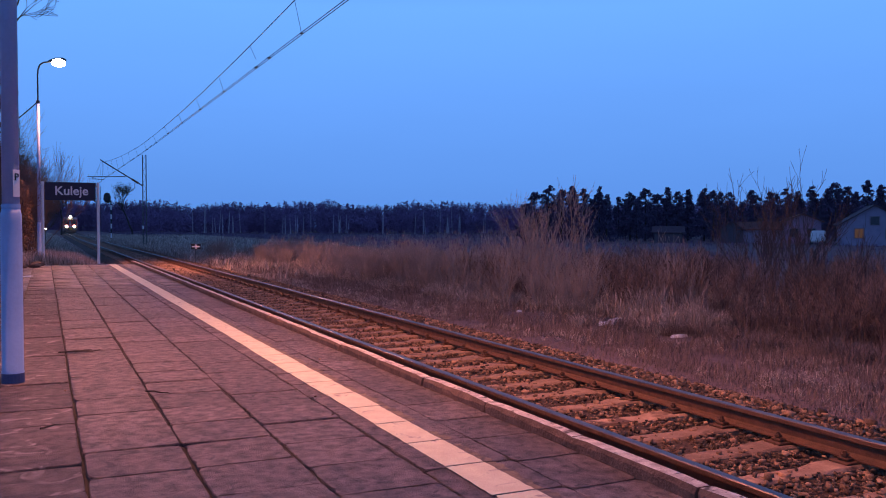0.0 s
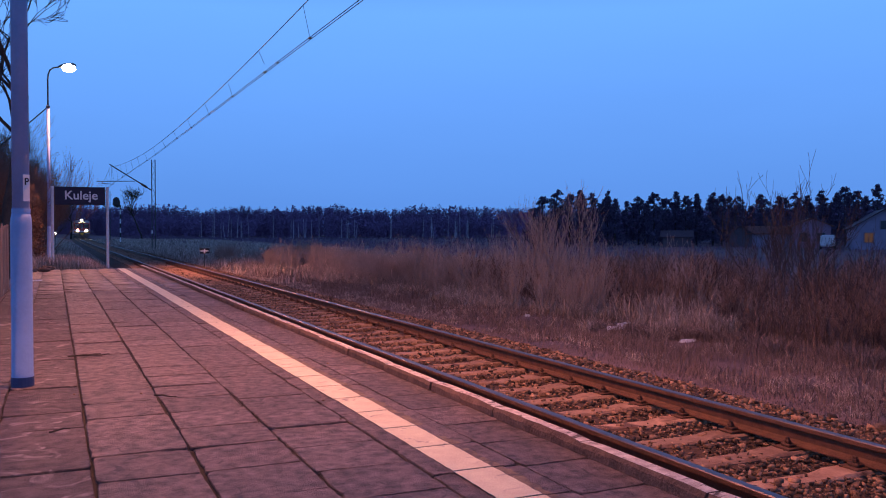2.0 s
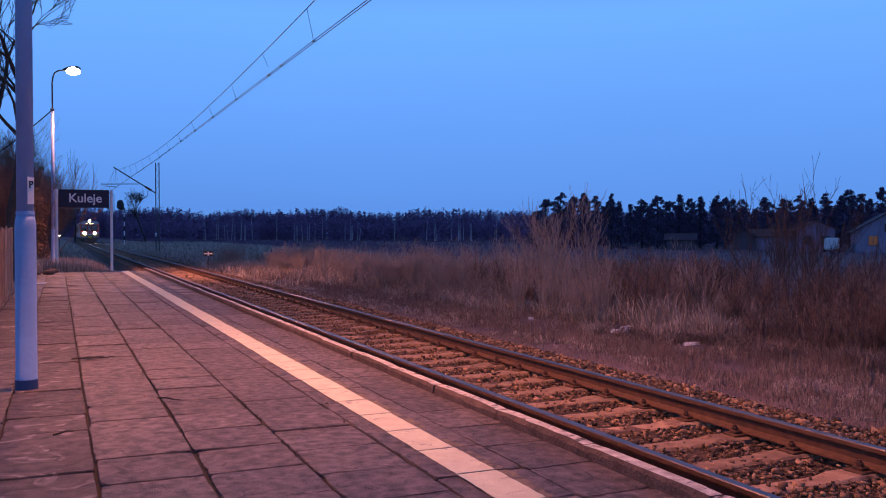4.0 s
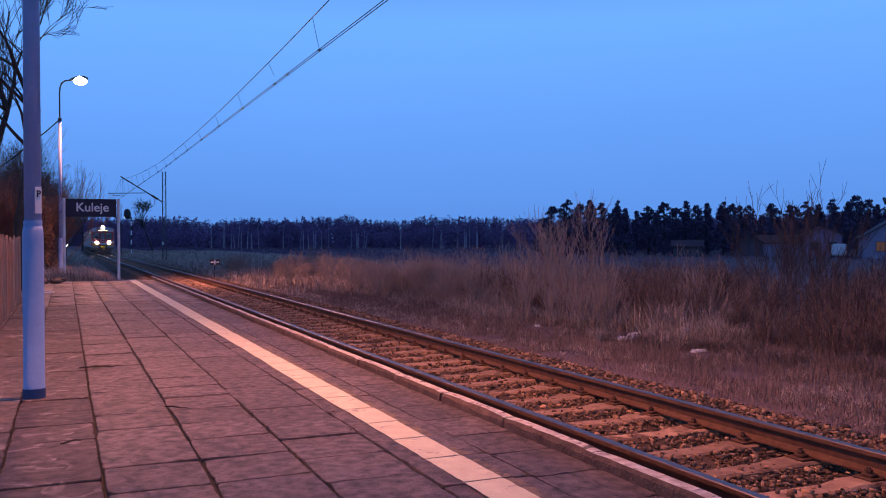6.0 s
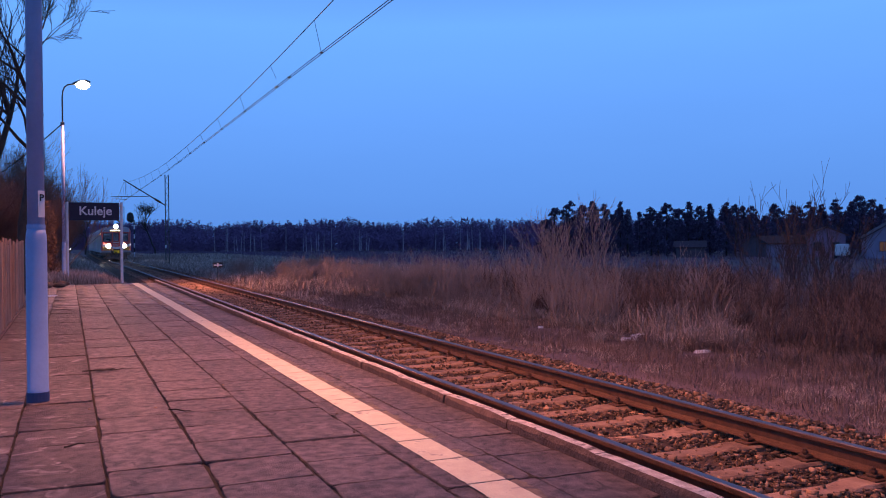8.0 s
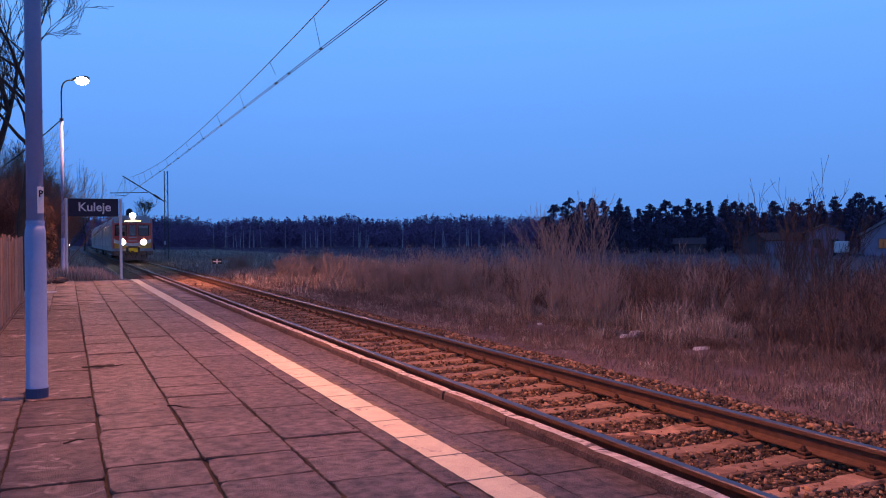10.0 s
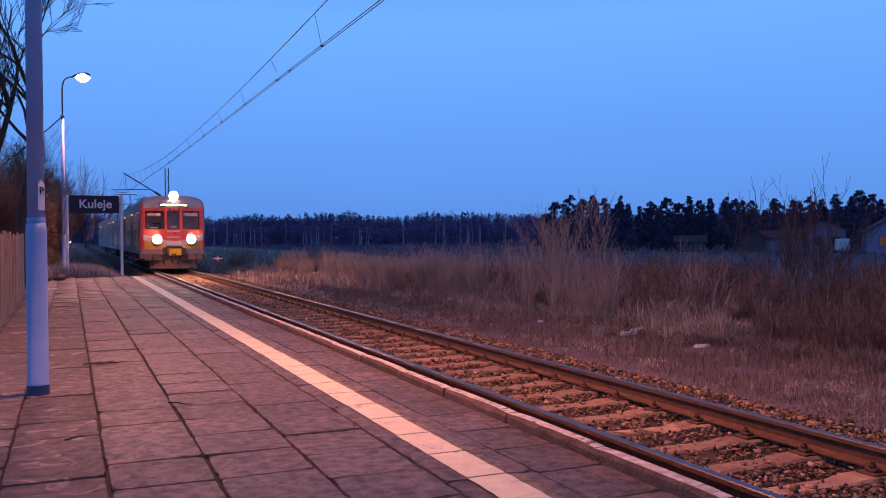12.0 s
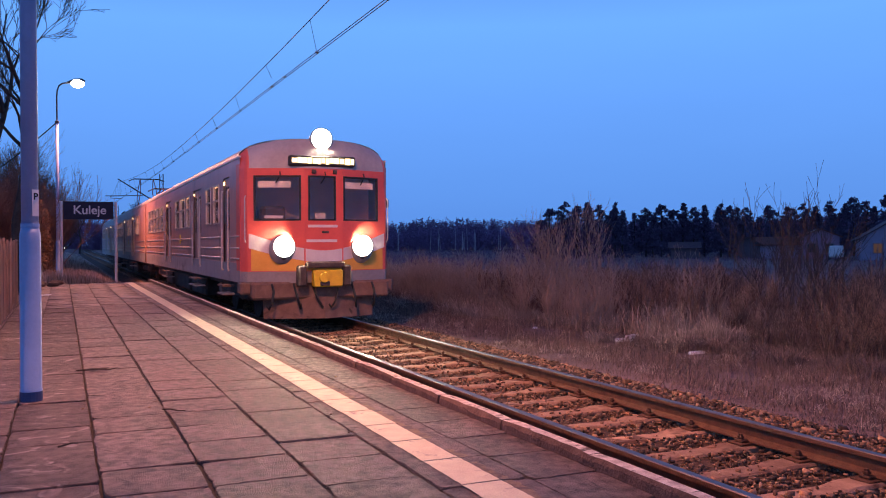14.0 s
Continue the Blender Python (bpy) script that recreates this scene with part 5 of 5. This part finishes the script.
def build_house(bearing, dist, w, dpt, wall, rise, turn, wall_mat, roof_mat, label, lit=False, chimney=True, windows=2):
    x, y = polar(bearing, dist)
    h = thing("house", (x, y, ground_z(x, y) - 0.1), turn, label, "house", "houses beyond the field")
    bm = bmesh.new()
    sec = [(-w / 2, 0), (w / 2, 0), (w / 2, wall), (0, wall + rise), (-w / 2, wall)]
    a = [bm.verts.new((p, -dpt / 2, q)) for p, q in sec]
    b = [bm.verts.new((p, dpt / 2, q)) for p, q in sec]
    for i in range(5):
        j = (i + 1) % 5
        bm.faces.new((a[i], a[j], b[j], b[i]))
    bm.faces.new(a[::-1])
    bm.faces.new(b)
    bmesh.ops.recalc_face_normals(bm, faces=bm.faces[:])
    part("wall", bm, wall_mat, h)
    sl = math.hypot(w / 2, rise) + 0.45
    an = math.degrees(math.atan2(rise, w / 2))
    for s in (-1, 1):
        r = part("roof", boxed(-sl, 0, -dpt / 2 - 0.4, dpt / 2 + 0.4, 0, 0.14), roof_mat, h)
        r.matrix_basis = pose(0, 0, wall + rise + 0.02, 0, -an, 0) if s < 0 else pose(0, 0, wall + rise + 0.02, 0, -an, 180)
    for i in range(windows):
        c = (i - (windows - 1) / 2) * w / max(1, windows) * 0.95
        wf = part("window", boxed(c - 0.62, c + 0.62, -dpt / 2 - 0.05, -dpt / 2 + 0.05, 1.0, 2.35), M_FRAME, h, "grey window frame")
        part("pane", boxed(c - 0.5, c - 0.04, -dpt / 2 - 0.07, -dpt / 2 - 0.05, 1.1, 2.25), M_LITPANE if lit else M_PANE, wf)
        part("pane", boxed(c + 0.04, c + 0.5, -dpt / 2 - 0.07, -dpt / 2 - 0.05, 1.1, 2.25), M_LITPANE if lit else M_PANE, wf)
    if wall + rise > 4.5:
        wf = part("window", boxed(-0.6, 0.6, -dpt / 2 - 0.05, -dpt / 2 + 0.05, wall - 0.2, wall + 1.0), M_FRAME, h)
        part("pane", boxed(-0.48, 0.48, -dpt / 2 - 0.07, -dpt / 2 - 0.05, wall - 0.1, wall + 0.9), M_PANE, wf)
    if chimney:
        part("chimney", boxed(0.6, 1.1, -0.3, 0.3, wall + rise - 1.0, wall + rise + 0.7, 0.03), M_KERB, h)
    return h


build_house(50.75, 128, 7.6, 9, 2.9, 2.3, -45, M_PLASTER, M_TILE, "pale gabled house with two lit windows", True, False)
build_house(46.9, 138, 4.9, 7, 3.3, 1.0, -42, M_PINK, M_REDROOF, "small pink house with a low roof", False, False, 2)
build_house(44.6, 140, 6.0, 6, 2.2, 1.0, 48, M_PLASTER, M_REDROOF, "long low outbuilding with a rust-red roof", False, True, 0)
build_house(42.9, 139, 3.2, 5, 2.2, 1.1, -42, M_BOARD, M_TILE, "small shed with dark board walls and dark roof", False, False, 0)
build_house(39.1, 136, 4.6, 4, 1.6, 0.8, 50, M_BOARD, M_TILE, "low dark shed with a dark roof", False, False, 0)


def build_van():
    x, y = polar(47.9, 127)
    v = thing("parked_van", (x, y, ground_z(x, y)), 40, "white parked van beside the pink house", "van")
    bm = boxed(-1.6, 1.6, -0.9, 0.9, 0.35, 1.9, 0.15)
    part("body", bm, M_WHITE, v)
    part("bonnet", boxed(1.5, 2.4, -0.85, 0.85, 0.35, 1.1, 0.12), M_WHITE, v)
    part("side_glass", boxed(0.5, 1.4, -0.93, -0.88, 1.2, 1.75, 0.02), M_PANE, v)
    for a in (-1.1, 1.6):
        for s in (-0.85, 0.85):
            part("wheel", tubed([(a, s - 0.1, 0.33), (a, s + 0.1, 0.33)], 0.33, 14), M_RUBBER, v)


build_van()


# ---- dry hedge by the far lamp ----
M_DRYLEAF = mat("dry_brown_leaves", (0.14, 0.078, 0.045), (0.25, 0.14, 0.08), 2, 0.85, rand=0.4, island=True)


def dry_hedge(x, y, h, w, seed):
    rnd = np.random.RandomState(seed)
    t = thing("dry_hedge", (x, y, ground_z(x, y)), 0, "upright hedge with dry brown leaves", "hedge", "dry hedges")
    limbs("trunk", [((0, 0, 0), (0.05, 0, h * 0.8), 0.06, 0.03)], M_BARK, t, sides=6)
    v = np.concatenate([clumps(rnd, np.array([rnd.normal(0, w * 0.35), rnd.normal(0, w * 0.5), q * h]), (w * 0.4, w * 0.4, 0.35), 260, 0.03) for q in np.linspace(0.05, 0.95, 13)])
    mesh_arrays("foliage", v, np.arange(len(v)).reshape(-1, 3), M_DRYLEAF, t, "dry brown leaves", kind="")


dry_hedge(-0.82, 37.6, 3.0, 0.75, 1)
dry_hedge(-1.5, 38.8, 3.4, 0.9, 2)
dry_hedge(-2.3, 37.0, 2.6, 0.9, 3)

# ---- small things ----
def build_fence():
    f = thing("picket_fence", (-0.90, 0, -0.05), 0, "weathered upright board fence beside the platform", "fence")
    rnd = random.Random(6)
    y = 10.6
    while y < 20.5:
        w = rnd.uniform(0.11, 0.16)
        h = 1.30 + rnd.uniform(-0.06, 0.06)
        bm = bmesh.new()
        ps = [(0, 0.03), (w, 0.03), (w, h - 0.05), (w * 0.75, h), (w * 0.25, h + 0.005), (0, h - 0.05)]
        a = [bm.verts.new((0.0, p, q)) for p, q in ps]
        b = [bm.verts.new((0.022, p, q)) for p, q in ps]
        for i in range(6):
            bm.faces.new((a[i], a[(i + 1) % 6], b[(i + 1) % 6], b[i]))
        bm.faces.new(a), bm.faces.new(b[::-1])
        bmesh.ops.recalc_face_normals(bm, faces=bm.faces[:])
        o = part("fence_board", bm, M_WOOD, f)
        o.matrix_basis = pose(rnd.uniform(-0.006, 0.006), y, 0, rnd.uniform(-0.8, 0.8), 0, rnd.uniform(-3, 3))
        y += w + rnd.uniform(0.03, 0.07)
    for z in (0.35, 1.0):
        part("rail_beam", boxed(-0.05, -0.004, 10.5, 20.6, z - 0.04, z + 0.04), M_WOOD, f)
    for i in range(5):
        part("fence_post", boxed(-0.14, -0.05, 10.7 + 2.4 * i, 10.8 + 2.4 * i, -0.2, 1.25, 0.01), M_WOOD, f)


build_fence()


def build_supply_cable():
    c = thing("supply_cable", (-0.18, 35.5, 0), 0, "thin dark cable running from the lamp post to the bushes", "cable")
    part("cable", tubed([(-4.8 * t, 9.5 * t, 5.76 - 3.6 * t + 1.0 * t * t) for t in (i / 12 for i in range(13))], 0.022, 6), M_WIRE, c)
    part("clamp", boxed(-0.07, 0.07, -0.07, 0.07, 5.72, 5.80, 0.01), M_STEEL, c)


build_supply_cable()


def build_twigs(x, y, n, size, seed, turn):
    """A few fallen twigs lying across one another."""
    rnd, out = random.Random(seed), []
    t = thing("fallen_twigs", (x, y, 0.006), turn, "dark fallen twigs on the paving", "twigs", "litter on the platform")
    for _ in range(n):
        a, px, py = rnd.gauss(0, 0.35), rnd.gauss(0, size * 0.25), rnd.gauss(0, size * 0.10)
        pts = [(px + size * (u - 0.5) * math.cos(a), py + size * (u - 0.5) * math.sin(a) + 0.06 * size * math.sin(5 * u + a), 0.004 + 0.01 * rnd.random()) for u in (0, 0.35, 0.7, 1)]
        part("twig", tubed(pts, [0.006, 0.006, 0.005, 0.003], 5), M_BARK, t)
    return t


build_twigs(0.30, 8.78, 9, 0.20, 3, 5)
build_twigs(0.75, 6.36, 1, 0.17, 5, -8)
build_twigs(-0.05, 5.5, 1, 0.12, 8, 20)
rk = random.Random(19)
for i in range(26):
    bm = bmesh.new()
    bmesh.ops.create_icosphere(bm, subdivisions=1, radius=1)
    k = rk.uniform(0.006, 0.013)
    for v in bm.verts:
        v.co = Vector((v.co.x * k * rk.uniform(0.8, 1.3), v.co.y * k, max(v.co.z, -0.4) * k * 0.7))
    o = part("pebble", bm, M_SLEEPER)
    o.matrix_basis = pose(rk.choice((0.16, 0.66, 1.16, 1.65, rk.uniform(-0.5, 2.3))) + rk.gauss(0, 0.02), rk.uniform(4.2, 14), 0.006, 0, 0, rk.uniform(0, 180))
    tagged(o, "small pale pebble lying on the paving", "pebble", "litter on the platform")


def build_marker():
    m = thing("track_marker", (6.44, 42.0, -0.68), 0, "small black board with a white cross on a post", "sign")
    part("post", tubed([(0, 0, 0), (0, 0, 0.98)], 0.022, 8), M_STEEL, m)
    b = part("board", boxed(-0.22, 0.22, -0.035, -0.02, 0.77, 1.02, 0.004), M_BLACK, m)
    part("cross_bar", boxed(-0.19, 0.19, -0.041, -0.035, 0.865, 0.925), M_WHITE, b)
    part("cross_bar", boxed(-0.03, 0.03, -0.045, -0.041, 0.79, 1.0), M_WHITE, b)


build_marker()


def build_far_light():
    f = thing("lineside_lamp", (0.05, 76.0, ground_z(0.05, 76.0)), 0, "small lit lamp on a low post far off", "lamp")
    top = 0.93 - ground_z(0.05, 76.0)
    part("post", tubed([(0, 0.05, -0.1), (0, 0.05, top + 0.08)], 0.03, 8), M_STEEL, f)
    bm = bmesh.new()
    bmesh.ops.create_icosphere(bm, subdivisions=2, radius=0.085)
    part("bulb", bm, M_LAMP, f, "glowing warm bulb", smooth=True).matrix_basis = pose(0, -0.06, top)
    part("cap", boxed(-0.11, 0.11, -0.17, 0.1, top + 0.09, top + 0.12, 0.01), M_STEEL, f)


build_far_light()


def build_signal():
    s = thing("railway_signal", (7.15, 110.0, -0.75), 0, "railway signal head on a striped post, seen from behind", "signal")
    for i in range(9):
        part("post_band", tubed([(0, 0, 0.55 * i), (0, 0, 0.55 * (i + 1))], 0.075, 8), M_WHITE if i % 2 else M_BLACK, s)
    b = bmesh.new()
    tube(b, [(-0.55, 0.05, 4.75), (-0.45, 0.05, 4.9), (-0.4, 0.05, 5.3), (-0.48, 0.05, 5.7), (-0.55, 0.05, 5.85)], [0.30, 0.42, 0.42, 0.34, 0.12], 12)
    part("signal_head", b, M_BLACK, s, "black signal housing")
    part("bracket", boxed(-0.5, 0.1, -0.05, 0.05, 4.6, 4.75), M_WHITE, s)
    part("ladder_step", boxed(-0.3, 0.3, -0.04, 0.04, 4.25, 4.33), M_WHITE, s)


build_signal()


def snow_patch(x, y, r, seed):
    rnd = random.Random(seed)
    bm = bmesh.new()
    n = 16
    z = ground_z(x, y) + 0.028
    c = bm.verts.new((0, 0, 0.012))
    rings = []
    for k, zz in ((0.5, 0.012), (0.85, 0.004), (1.0, -0.05)):
        rings.append([bm.verts.new((k * r * (1.7 + 1.1 * noise.noise((i * 0.9, seed, 0.3))) * math.cos(6.283 * i / n), k * r * (0.8 + 0.7 * noise.noise((i * 1.1, seed, 4.4))) * math.sin(6.283 * i / n), zz + rnd.uniform(-0.01, 0.01))) for i in range(n)])
    for i in range(n):
        j = (i + 1) % n
        bm.faces.new((c, rings[0][i], rings[0][j]))
        for a, b in zip(rings, rings[1:]):
            bm.faces.new((a[i], b[i], b[j], a[j]))
    o = part("snow_patch", bm, M_SNOW, smooth=True)
    o.matrix_basis = pose(x, y, z, 0, 0, rnd.uniform(-20, 20))
    tagged(o, "small remnant of old snow on the grass", "snow", "snow remnants")


for i, (x, y, r) in enumerate(SNOW):
    snow_patch(x, y, r, i)
patch = bpy.data.objects["snow_patch"].copy()
scene.collection.objects.link(patch)
patch.matrix_basis = pose(-0.42, 22.6, 0.0, 0, 0, 30)
rr = random.Random(4)
for i in range(7):
    bm = bmesh.new()
    bmesh.ops.create_icosphere(bm, subdivisions=2, radius=1)
    for v in bm.verts:
        v.co *= 1 + 0.35 * noise.noise(v.co * 1.3 + Vector((i * 5, 0, 0)))
        v.co = Vector((v.co.x * 0.2, v.co.y * 0.16, max(v.co.z, -0.5) * 0.09))
    o = part("rubble_stone", bm, M_KERB)
    o.matrix_basis = pose(-0.55 + rr.uniform(-0.22, 0.40), 28.0 + rr.uniform(-1.2, 0.8), 0.05, 0, 0, rr.uniform(0, 180))
    tagged(o, "dark broken concrete lump at the platform end", "rubble", "rubble heap")

def motions():
    # the front of the train along the line
    runs = [(0, 205), (1, 192), (2, 178.5), (3, 164.5), (4, 150.5), (5, 136.5), (5.5, 129.3), (6.5, 115.3), (7.5, 101.6), (8.2, 92.0), (9.3, 77.4), (10.5, 62.0), (11, 55.3), (11.5, 48.3), (12, 41.4), (12.5, 34.7), (13, 28.2), (13.5, 21.8), (14, 15.6)]
    walk(train, [(t, pose(TRACK_X + bend(y), y, RAIL_Z, 0, 0, -math.degrees(2 * 5.7e-5 * max(0, y - 100)))) for t, y in runs])


motions()
